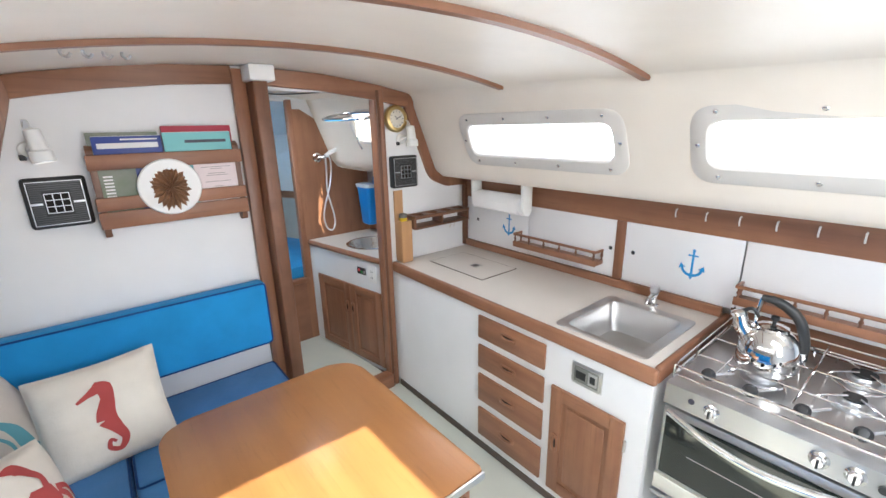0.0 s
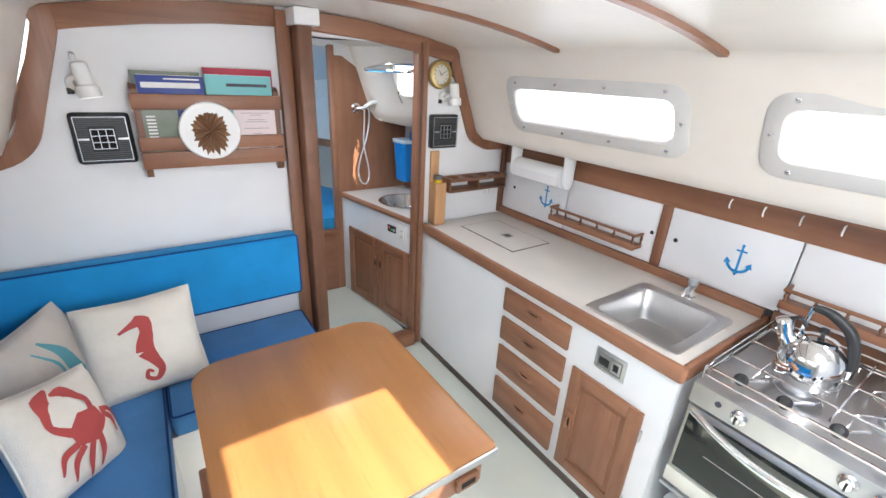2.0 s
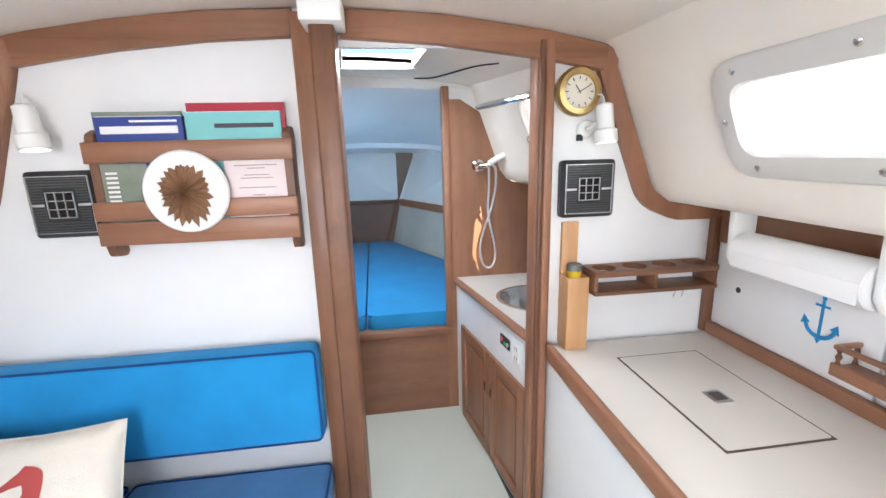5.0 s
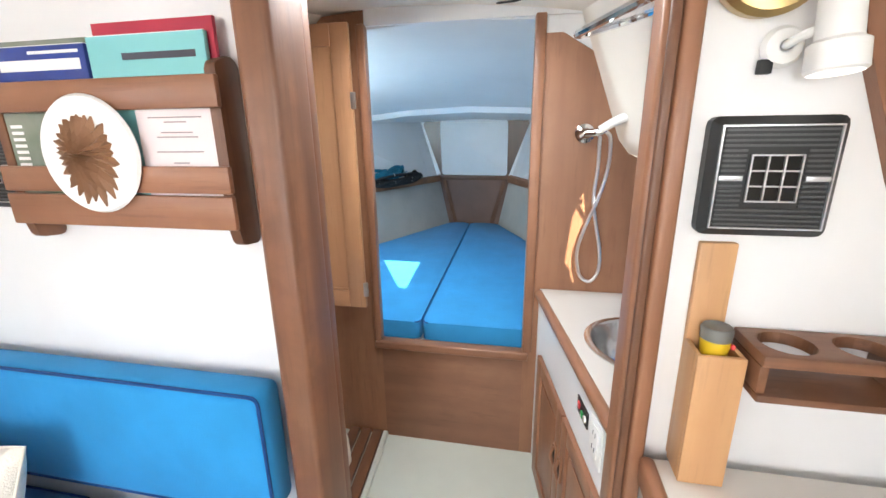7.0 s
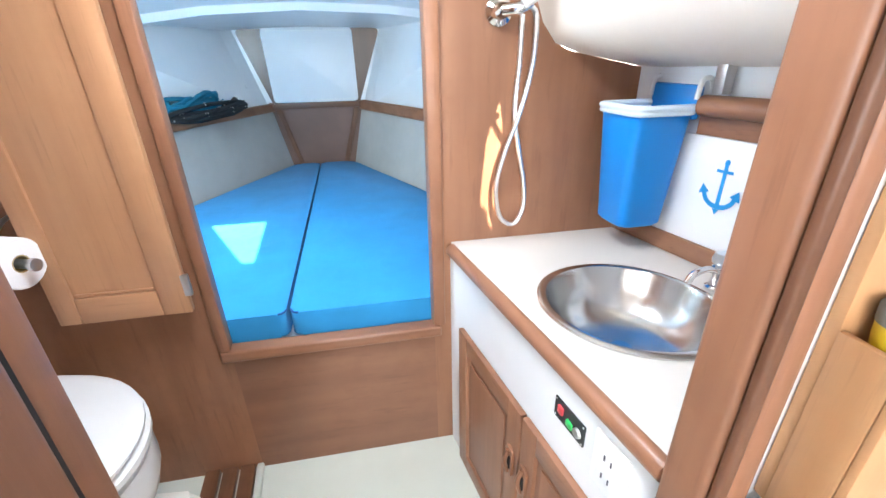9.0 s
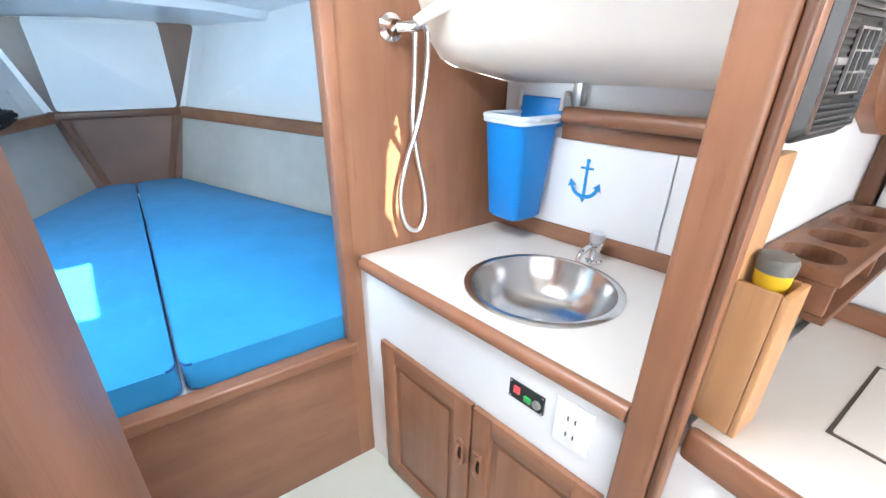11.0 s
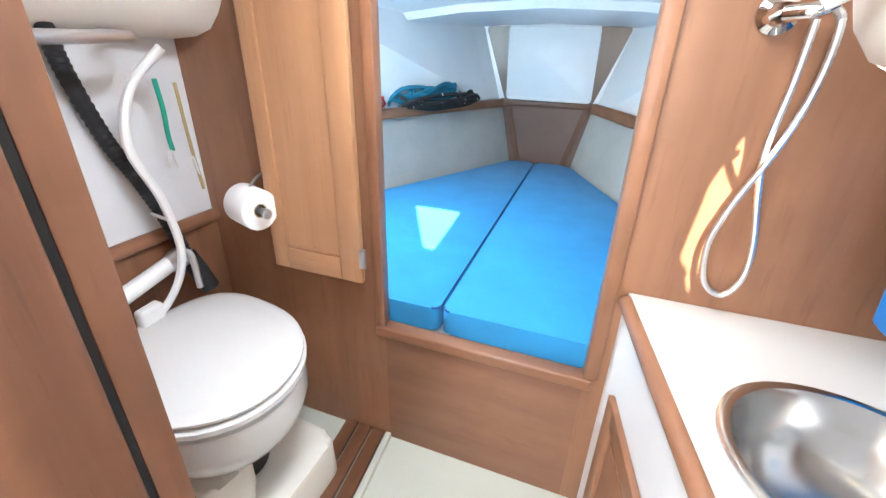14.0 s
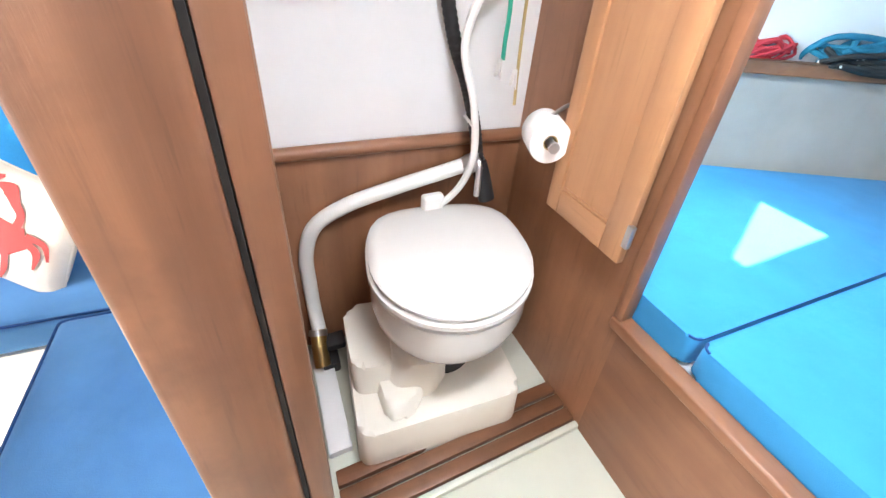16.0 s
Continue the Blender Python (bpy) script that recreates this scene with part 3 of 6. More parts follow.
part("wall_head_hull_starboard", plate([(hull_s(0.022), 0.022, -0.05), (hull_s(YF), YF, -0.05), (hull_s(YF), YF, 1.36), (hull_s(0.022), 0.022, 1.36)], (0.03, 0, 0)), cool_white, label="white panel behind the basin", category="wall", **STRUCT)
part("wall_head_hull_port", plate([(hull_p(0.022), 0.022, 0.80), (hull_p(YF), YF, 0.80), (hull_p(YF), YF, 1.43), (hull_p(0.022), 0.022, 1.43)], (-0.03, 0, 0)), cool_white, label="white hull liner behind the toilet", category="wall", **STRUCT)
part("wall_head_teak_port", plate([(hull_p(0.022) + 0.012, 0.022, -0.05), (hull_p(YF) + 0.012, YF, -0.05), (hull_p(YF) + 0.012, YF, 0.84), (hull_p(0.022) + 0.012, 0.022, 0.84)], (-0.02, 0, 0)), ply_z, label="teak veneer hull panel behind the toilet", category="wall", **STRUCT)
part("trim_fiddle_rail", tube([(hull_p(0.03) + 0.02, 0.03, 0.85), (hull_p(0.45) + 0.02, 0.45, 0.856), (hull_p(0.875) + 0.02, 0.875, 0.858)], 0.022, 10), teak_y, label="rounded teak rail along the hull", category="trim", **STRUCT)
part("wall_main_bulkhead_back_port", plate([(-1.6, 0.0225, -0.05), (-0.40, 0.0225, -0.05), (-0.40, 0.0225, 1.96), (-1.25, 0.0225, 1.88), (-1.5, 0.0225, 1.36)], (0, 0.01, 0)), ply_z, label="teak veneer back of the main bulkhead", category="wall", **STRUCT)

# ---- setting: bow berth ----
BX = -0.12
YB = 3.12
BZ = 0.64


def berth_x(y, sgn):
    """Edge of the berth cushions."""
    return (-0.290 - 0.573 * (3.15 - y)) if sgn < 0 else (0.080 + 0.375 * (3.20 - y))


part("floor_berth", plate([(-1.5, YF + 0.02, 0.50), (1.1, YF + 0.02, 0.50), (0.2, YB + 0.1, 0.50), (-0.45, YB + 0.1, 0.50)], (0, 0, 0.035)), cool_white, label="white berth base", category="floor", **STRUCT)
for sgn, nm in ((-1, "port"), (1, "starboard")):
    a, b = berth_x(YF + 0.02, sgn), berth_x(YB, sgn)
    s = sgn * 0.02
    part("wall_berth_lining_" + nm, plate([(a, YF + 0.02, 0.5), (b, YB, 0.5), (b + sgn * 0.12, YB, 1.055), (a + sgn * 0.08, YF + 0.02, 1.055)], (sgn * 0.02, 0, 0)), beige, label="beige carpeted hull lining beside the berth", category="wall", **STRUCT)
    part("shelf_edge_" + nm, obox((a + sgn * 0.075, YF + 0.03, 1.065), (b + sgn * 0.115, YB, 1.060), 0.03, 0.055, bevel=0.006), teak_y, label="teak fiddle along the hull shelf", category="trim", **STRUCT)
    part("shelf_" + nm, plate([(a + sgn * 0.08, YF + 0.02, 1.05), (b + sgn * 0.12, YB, 1.05), (b + sgn * 0.36, YB, 1.05), (a + sgn * 0.36, YF + 0.02, 1.05)], (0, 0, 0.012)), cool_white, label="white hull shelf beside the berth", category="shelf", **STRUCT)
    part("wall_berth_" + nm, plate([(a + sgn * 0.30, YF + 0.02, 1.0), (b + sgn * 0.12, YB + 0.02, 1.0), (b + sgn * 0.335, YB + 0.02, 1.70), (a + sgn * 0.16, YF + 0.02, 2.0)], (sgn * 0.02, 0, 0)), cool_white, label="white hull liner over the berth shelf", category="wall", **STRUCT)
part("wall_bow", box((-1.0, YB + 0.02, 0.95), (0.8, YB + 0.05, 1.8)), cool_white, label="white bow liner", category="wall", **STRUCT)
part("wall_bow_panel", plate([(-0.57, YB + 0.008, 1.07), (0.40, YB + 0.008, 1.07), (0.34, YB + 0.012, 0.56), (-0.52, YB + 0.012, 0.56)], (0, 0.02, 0)), brown_vinyl, label="brown padded panel at the berth foot", category="wall", **STRUCT)
for p0, p1 in (((-0.38, YB - 0.005, 1.05), (-0.275, YB + 0.02, 0.64)), ((0.19, YB - 0.005, 1.05), (0.075, YB + 0.02, 0.64))):
    part("trim_bow_seam", obox(p0, p1, 0.03, 0.02, (0, 1, 0), 0.005), brown_z, label="brown seam batten at the bow", category="trim", **STRUCT)
part("trim_bow_ledge", box((-0.44, YB - 0.02, 1.045), (0.26, YB + 0.02, 1.085), 0.006), brown_x, label="brown ledge at the bow", category="trim", **STRUCT)
# the recess is a flat plate, its shade put into the colour
part("wall_bow_opening", plate([(p[0], YB + 0.012, p[1]) for p in round_poly([(-0.585, 1.575), (0.405, 1.575), (0.222, 1.082), (-0.412, 1.085)], 0.03)], (0, 0.006, 0)), recess_shade, label="flat dark plate for the recess shade behind the bow locker panel", category="wall", **STRUCT)
lk = thing("locker_panel", (-0.09, YB, 1.09), "white removable anchor locker panel with rounded corners", "panel")
part("panel_board", plate([(p[0], YB + 0.008, p[1]) for p in round_poly([(-0.415, 1.58), (0.205, 1.58), (0.208, 1.088), (-0.398, 1.092)], 0.03)], (0, -0.02, 0), 0.004), cool_white, lk)
for zz in (1.105, 1.562):
    part("edge_strip", box((-0.375, YB - 0.0145, zz - 0.004), (0.18, YB - 0.0121, zz + 0.004), 0.001), plastic_w, lk)
bc = part("ceiling_berth", grid_face([[(x, y, z - 0.07 * ((x - BX) / 0.9) ** 2) for x in (-1.4, -1.0, -0.6, -0.12, 0.36, 0.76, 1.16)] for y, z in ((YF + 0.02, 1.90), (1.3, 1.85), (1.8, 1.76), (2.40, 1.665), (2.42, 1.625), (2.47, 1.62), (2.8, 1.61), (YB + 0.05, 1.59))], thick=(0, 0, 0.03)), cool_white, label="white moulded deckhead over the berth", category="ceiling", **STRUCT)
# ring and blind plate added round the fill lamp; the hull has no opening here
bp = thing("berth_lamp_ring", (-1.22, 1.14, 1.36), "white ring and plate added round the berth fill lamp", "window", kind="structure")
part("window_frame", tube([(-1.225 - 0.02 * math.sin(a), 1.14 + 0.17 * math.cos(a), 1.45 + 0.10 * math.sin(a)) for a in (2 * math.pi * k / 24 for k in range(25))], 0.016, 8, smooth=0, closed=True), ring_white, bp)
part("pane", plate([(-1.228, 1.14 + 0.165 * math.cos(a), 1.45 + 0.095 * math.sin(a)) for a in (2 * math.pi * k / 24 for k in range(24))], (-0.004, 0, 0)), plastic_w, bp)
# unseen plates added behind the bulkhead to block stray sun over the berth
for nm, x0, x1 in (("port", -1.75, VX0 - 0.01), ("starboard", VX1 + 0.01, 1.4)):
    part("wall_berth_aft_" + nm, box((x0, YF + 0.0205, 0.4), (x1, YF + 0.0285, 2.05)), cool_white, label="unseen white plate keeping stray sun off the berth", category="wall", **STRUCT)

# ---- things: galley ----
def back_x(y):
    """Inner face of the galley back panels."""
    return 1.046 - 0.006 * y


CF, CE, CZ = 0.385, -1.735, 0.84
cab = thing("galley_cabinet", (0.7, -0.9, SOLE), "white galley cabinet with teak drawers and a cupboard door", "cabinet")
body = part("carcass", box((CF, CE, -0.025), (1.09, -0.004, 0.795)), white_paint, cab)
cut(body, (0.45, -1.68, 0.62), (0.90, -1.28, 0.9))
part("kick_strip", box((CF - 0.006, CE, SOLE), (CF + 0.02, -0.046, -0.026), 0.004), joint_dark, cab)


def pull(y, z, x, parent, upright=False):
    """A routed finger pull: a teak rim round a slot drawn as a near-black plate, with a bar."""
    dy, dz = (0.018, 0.048) if upright else (0.05, 0.017)
    rim = [(p[0], p[1]) for p in round_poly([(-dy, -dz), (dy, -dz), (dy, dz), (-dy, dz)], 0.012, 4)]
    h = part("handle", plate([(x, y + a, z + b) for a, b in rim], (-0.007, 0, 0), 0.003), teak_y, parent)
    part("slot", plate([(x - 0.0072, y + a * 0.66, z + b * 0.5) for a, b in rim], (-0.001, 0, 0)), slot_shade, h)
    if upright:
        part("bar", tube([(x - 0.008, y, z - dz * 0.8), (x - 0.017, y, z), (x - 0.008, y, z + dz * 0.8)], 0.006, 8), teak_z, h)
    else:
        part("bar", tube([(x - 0.008, y - dy * 0.8, z), (x - 0.018, y, z), (x - 0.008, y + dy * 0.8, z)], 0.006, 8), teak_y, h)


for z0, z1 in ((0.630, 0.758), (0.455, 0.590), (0.252, 0.415), (0.028, 0.205)):
    d = part("drawer", box((CF - 0.017, -1.272, z0), (CF - 0.001, -0.846, z1), 0.006, 2), teak_y, cab, "teak drawer front with a routed pull")
    ORIGIN[d.name] = ORIGIN[cab.name]
    pull(-1.06, (z0 + z1) / 2 + 0.01, CF - 0.017, d)


def panel_door(name, y0, y1, z0, z1, xf, parent, label, mat_f=None, hang=1):
    """A framed cupboard door: stiles, rails and a sunk panel, with its handle and hinges."""
    xs_ = lambda y: xf(y) if callable(xf) else xf
    w = 0.06

    def slab(a, b, c, d, t0, t1, bev):
        return plate([(xs_(a) - t1, a, c), (xs_(b) - t1, b, c), (xs_(b) - t1, b, d), (xs_(a) - t1, a, d)], (t1 - t0, 0, 0), bev)
    d = part(name, slab(y0 + w - 0.004, y1 - w + 0.004, z0 + w - 0.004, z1 - w + 0.004, 0.001, 0.008, 0), mat_f or teak_z, parent, label)
    for a, b, c, e, m in ((y0, y0 + w, z0, z1, teak_z), (y1 - w, y1, z0, z1, teak_z), (y0 + w, y1 - w, z1 - w, z1, teak_y), (y0 + w, y1 - w, z0, z0 + w, teak_y)):
        part("stile" if m is teak_z else "rail", slab(a, b, c, e, 0.0, 0.018, 0.004), m, d)
    i = w + 0.022
    part("raised_field", slab(y0 + i, y1 - i, z0 + i, z1 - i, 0.008, 0.013, 0.004), mat_f or teak_z, d)
    return d


pd = panel_door("door", -1.658, -1.316, 0.022, 0.580, CF, cab, "framed teak cupboard door")
pull(-1.35, 0.30, CF - 0.018, pd, True)
for hz in (0.12, 0.48):
    part("hinge", tube([(CF - 0.012, -1.665, hz - 0.025), (CF - 0.012, -1.665, hz + 0.025)], 0.006, 8, smooth=0), steel, pd)
lockp = thing("tank_gauge_plate", (CF, -1.475, 0.64), "brushed metal gauge plate with a dark display", "plate")
part("plate", box((CF - 0.006, -1.546, 0.642), (CF - 0.001, -1.406, 0.742), 0.003), steel, lockp)
part("inset", box((CF - 0.009, -1.532, 0.656), (CF - 0.0061, -1.420, 0.728), 0.002), painted("grey_gauge_face", (0.22, 0.22, 0.20), 0.45, 0.1), lockp)
part("display", box((CF - 0.0102, -1.474, 0.672), (CF - 0.0091, -1.428, 0.708), 0.0005), black_plastic, lockp)
part("dial_opening", box((CF - 0.0102, -1.526, 0.664), (CF - 0.0091, -1.486, 0.720), 0.0005), steel, lockp)
part("dial_slot", box((CF - 0.0112, -1.518, 0.676), (CF - 0.0103, -1.494, 0.708), 0.0003), black_plastic, lockp)
for yy in (-1.541, -1.411):
    for zz in (0.647, 0.737):
        part("screw", lathe([(0.0035, 0), (0.003, 0.0015), (0, 0.0015)], (CF - 0.006, yy, zz), (-1, 0, 0), 8), alloy, lockp)

# worktop with an icebox lid and a sink
top = thing("countertop", (0.7, -0.9, 0.795), "cream laminate worktop with rounded teak nosing", "countertop")
SX0, SX1, SY0, SY1 = 0.470, 0.852, -1.635, -1.310
wt = part("worktop", box((CF + 0.012, CE + 0.012, 0.797), (1.098, -0.032, CZ)), laminate, top)
cut(wt, (SX0 - 0.01, SY0 - 0.01, 0.7), (SX1 + 0.01, SY1 + 0.01, 0.9))
part("nosing", box((CF - 0.018, CE - 0.014, 0.786), (CF + 0.011, -0.036, 0.853), 0.012, 3), teak_y, top)
part("end_nosing", box((CF + 0.012, CE - 0.014, 0.786), (1.09, CE + 0.011, 0.853), 0.010, 3), teak_x, top)
part("upstand", plate([(back_x(-0.03) - 0.022, -0.034, CZ + 0.001), (back_x(CE) - 0.022, CE + 0.012, CZ + 0.001), (back_x(CE) - 0.022, CE + 0.012, 0.888), (back_x(-0.03) - 0.022, -0.034, 0.888)], (0.026, 0, 0), 0.005), teak_y, top)
lid = thing("icebox_lid", (0.73, -0.43, CZ), "flush cream icebox lid with a dark joint and lift ring", "lid")
lid_c = [(0.578, -0.662), (0.882, -0.662), (0.882, -0.170), (0.578, -0.170)]
part("joint", plate([(x, y, CZ + 0.0004) for x, y in lid_c], (0, 0, 0.0008)), joint_dark, lid)
part("board", plate([(p[0], p[1], CZ + 0.0015) for p in round_poly([(0.585, -0.655), (0.875, -0.655), (0.875, -0.177), (0.585, -0.177)], 0.006, 2)], (0, 0, 0.0016)), laminate, lid)
part("lift_ring", box((0.706, -0.478, CZ + 0.003), (0.762, -0.418, CZ + 0.0055), 0.001), steel, lid)
part("lift_recess", box((0.716, -0.468, CZ + 0.0056), (0.752, -0.43, CZ + 0.0066)), painted("dull_steel", (0.3, 0.3, 0.3), 0.4, 0.1, metal=1.0), lid)


def sink_basin():
    b = bmesh.new()
    cx, cy = (SX0 + SX1) / 2, (SY0 + SY1) / 2
    hxw, hyw = (SX1 - SX0) / 2, (SY1 - SY0) / 2
    rings = []
    for g, z, r in ((0.045, CZ + 0.001, 0.03), (0.045, CZ + 0.005, 0.03), (0.038, CZ + 0.007, 0.03), (0.006, CZ + 0.006, 0.045), (0.0, CZ - 0.002, 0.045),
                    (-0.012, CZ - 0.10, 0.05), (-0.022, CZ - 0.135, 0.05), (-0.05, CZ - 0.148, 0.05), (-0.12, CZ - 0.152, 0.03)):
        c = round_poly([(cx - hxw - g, cy - hyw - g), (cx + hxw + g, cy - hyw - g), (cx + hxw + g, cy + hyw + g), (cx - hxw - g, cy + hyw + g)], r, 6)
        rings.append([b.verts.new((p[0] + (0.012 if g > 0.03 else 0), p[1], z)) for p in c])
    n = len(rings[0])
    for a, c in zip(rings, rings[1:]):
        for k in range(n):
            b.faces.new((a[k], a[(k + 1) % n], c[(k + 1) % n], c[k]))
    b.faces.new(rings[-1])
    return b


sk = thing("galley_sink", (0.66, -1.472, 0.69), "square stainless steel sink set in the worktop", "sink")
part("bowl", sink_basin(), steel, sk)
part("drain", lathe([(0.0, 0.002), (0.012, 0.002), (0.03, 0.004), (0.034, 0.001)], (0.66, -1.472, CZ - 0.152)), chrome, sk)


def tap(at, toward, label):
    """A short pump tap: flange, body, knob and a curved spout."""
    at, d = Vector(at), Vector(toward).normalized()
    t = thing("tap", at, label, "tap")
    part("flange", lathe([(0.024, 0), (0.024, 0.006), (0.018, 0.010)], at), chrome, t)
    part("body", lathe([(0.016, 0.008), (0.015, 0.045), (0.019, 0.050), (0.019, 0.060), (0.012, 0.066)], at), chrome, t)
    part("knob", lathe([(0.010, 0.064), (0.021, 0.070), (0.023, 0.082), (0.019, 0.096), (0.0, 0.100)], at, seg=10), alloy, t)
    part("spout", tube([at + Vector((0, 0, 0.05)) + d * 0.012, at + Vector((0, 0, 0.062)) + d * 0.045, at + Vector((0, 0, 0.056)) + d * 0.085, at + Vector((0, 0, 0.036)) + d * 0.10], 0.008, 10), chrome, t)
    return t


tap((0.955, -1.462, CZ), (-1, -0.1, 0), "short chrome pump tap beside the sink")

# back panels, band, posts
part("trim_galley_band", plate([(back_x(-0.035) - 0.006, -0.035, 1.205), (back_x(-2.6) - 0.006, -2.6, 1.205), (back_x(-2.6) - 0.006, -2.6, 1.355), (back_x(-0.035) - 0.006, -0.035, 1.355)], (0.02, 0, 0), 0.003), teak_y, label="broad teak band under the side deck", category="trim", **STRUCT)
part("trim_galley_foot", plate([(back_x(CE) - 0.004, CE - 0.02, 0.80), (back_x(-2.38) - 0.004, -2.385, 0.80), (back_x(-2.38) - 0.004, -2.385, 0.895), (back_x(CE) - 0.004, CE - 0.02, 0.895)], (0.02, 0, 0), 0.003), brown_y, label="teak batten behind the stove", category="trim", **STRUCT)
for yy, w in ((-1.215, 0.05), (-2.375, 0.055)):
    part("trim_panel_post", box((back_x(yy) - 0.008, yy - w / 2, 0.889), (back_x(yy) + 0.012, yy + w / 2, 1.2045), 0.003), teak_z, label="teak upright between the sliding panels", category="trim", group="galley uprights", **STRUCT)


def anchor(at, u, v, n, h, parent):
    """A blue anchor shape laid flat on a panel: ring, stock, shank and arms."""
    at, u, v, n = Vector(at), Vector(u), Vector(v), Vector(n)
    b = bmesh.new()

    def put(pts, lift):
        plate([at + u * (x * h) + v * (y * h) + n * lift for x, y in pts], n * 0.0006, bm=b)
    put([(0.045 * math.cos(a), 0.45 + 0.055 * math.sin(a)) for a in (2 * math.pi * k / 14 for k in range(14))], 0.0010)
    put([(-0.03, 0.42), (0.03, 0.42), (0.035, -0.42), (-0.035, -0.42)], 0.0016)
    put([(-0.15, 0.26), (0.15, 0.26), (0.15, 0.31), (-0.15, 0.31)], 0.0022)
    arc = [(0.33 * math.sin(a), -0.12 - 0.30 * math.cos(a)) for a in (radians(-80 + 160 * k / 12) for k in range(13))]
    arc2 = [(x * 0.80, y + 0.055 + 0.045 * (1 - abs(x) / 0.33)) for x, y in arc]
    put(arc + arc2[::-1], 0.0028)
    for s in (-1, 1):
        put([(s * 0.20, -0.13), (s * 0.34, 0.0), (s * 0.39, -0.20)], 0.0034)
    put([(-0.06, -0.42), (0.06, -0.42), (0.0, -0.52)], 0.0034)
    return part("anchor_decal", b, anchor_blue, parent, "bright blue anchor decal", smooth=False)


def slide_panel(y0, y1, knob_y, anchor_y=None):
    t = thing("sliding_panel", (back_x((y0 + y1) / 2), (y0 + y1) / 2, 0.889), "white sliding locker panel" + (" with a blue anchor decal" if anchor_y else " with a dark finger hole"), "panel", "galley locker panels")
    part("board", plate([(back_x(y0), y0, 0.889), (back_x(y1), y1, 0.889), (back_x(y1), y1, 1.2045), (back_x(y0), y0, 1.2045)], (0.008, 0, 0), 0.0015), white_paint, t)
    if knob_y:
        part("finger_hole", lathe([(0.0, 0.0012), (0.010, 0.0012), (0.011, 0)], (back_x(knob_y) - 0.0005, knob_y, 1.048), (-1, 0, 0), 14), black_plastic, t)
    if anchor_y:
        d = Vector((back_x(-1) - back_x(0), -1, 0)).normalized()
        anchor((back_x(anchor_y), anchor_y, 1.054), d, (0, 0, 1), (-1, 0, 0), 0.145, t)
    return t


slide_panel(-0.600, -0.036, -0.144, -0.440)
slide_panel(-1.189, -0.607, -1.164)
slide_panel(-1.765, -1.241, -1.288, -1.573)
slide_panel(-2.345, -1.772, -2.325)


def rail_shelf(y0, y1, z, label):
    """A narrow spice shelf with a turned gallery rail."""
    x = back_x((y0 + y1) / 2) - 0.012
    t = thing("spice_shelf", (x, (y0 + y1) / 2, z), label, "shelf", "gallery rail shelves")
    part("shelf_board", box((x - 0.062, y0, z), (x + 0.010, y1, z + 0.022), 0.004), teak_y, t)
    part("front_lip", box((x - 0.072, y0, z - 0.004), (x - 0.0625, y1, z + 0.032), 0.003), teak_y, t)
    part("gallery_rail", box((x - 0.072, y0, z + 0.070), (x - 0.056, y1, z + 0.084), 0.005, 3), teak_y, t)
    for k in range(6):
        yy = y0 + 0.015 + (y1 - y0 - 0.03) * k / 5
        part("spindle", lathe([(0.007, 0), (0.004, 0.008), (0.008, 0.020), (0.004, 0.031), (0.007, 0.0375)], (x - 0.066, yy, z + 0.0325), seg=8), brown_z, t)
    for yy in (y0 + 0.006, y1 - 0.006):
        part("end_arm", box((x - 0.056, yy - 0.006, z + 0.070), (x + 0.010, yy + 0.006, z + 0.084), 0.003), teak_x, t)
        part("end_spindle", lathe([(0.007, 0), (0.004, 0.012), (0.008, 0.024), (0.005, 0.047)], (x + 0.001, yy, z + 0.0225), seg=8), brown_z, t)
    return t


rail_shelf(-1.130, -0.545, 0.950, "teak spice shelf with a turned gallery rail")
rail_shelf(-2.275, -1.775, 0.945, "teak spice shelf behind the stove with a gallery rail")

# cup hooks under the deck edge
for k in range(7):
    yy = -1.478 - 0.767 * k / 6
    t = thing("cup_hook", (back_x(yy) - 0.02, yy, 1.25), "small white cup hook under the side deck", "hook", "cup hooks")
    x = back_x(yy) - 0.008
    part("hook", tube([(x, yy, 1.305), (x - 0.012, yy, 1.30), (x - 0.016, yy, 1.28), (x - 0.010, yy, 1.268)], 0.0035, 8), plastic_w, t)
for yy, x0 in ((-0.66, -1.03), (-0.60, -0.98), (-0.54, -0.93), (-0.50, -0.88)):
    t = thing("ceiling_hook", (x0, yy, 1.93), "small steel hook screwed into the headliner", "hook", "headliner hooks")
    zc = crown(x0, yy)
    part("hook", tube([(x0, yy, zc - 0.002), (x0, yy, zc - 0.014), (x0 + 0.012, yy - 0.005, zc - 0.022), (x0 + 0.022, yy - 0.008, zc - 0.012)], 0.004, 8), steel, t)

# paper towel on its holder
ph = thing("paper_towel_holder", (0.97, -0.45, 1.17), "white plastic holder with a fresh paper towel roll", "paper towel")
for yy in (-0.235, -0.665):
    bar_pts = [(0.90, yy, 1.365), (0.985, yy, 1.365), (0.985, yy, 1.19), (0.965, yy, 1.165), (0.93, yy, 1.165), (0.905, yy, 1.20)]
    part("arm", plate([(a[0], yy - 0.012, a[2]) for a in bar_pts], (0, 0.024, 0), 0.006), plastic_w, ph)
part("back_bar", box((0.955, -0.652, 1.350), (0.985, -0.248, 1.364), 0.003), plastic_w, ph)
part("roll", lathe([(0.018, 0), (0.058, 0.0), (0.062, 0.004), (0.062, 0.386), (0.058, 0.39), (0.018, 0.39)], (0.945, -0.645, 1.225), (0, 1, 0), 30), paper, ph)
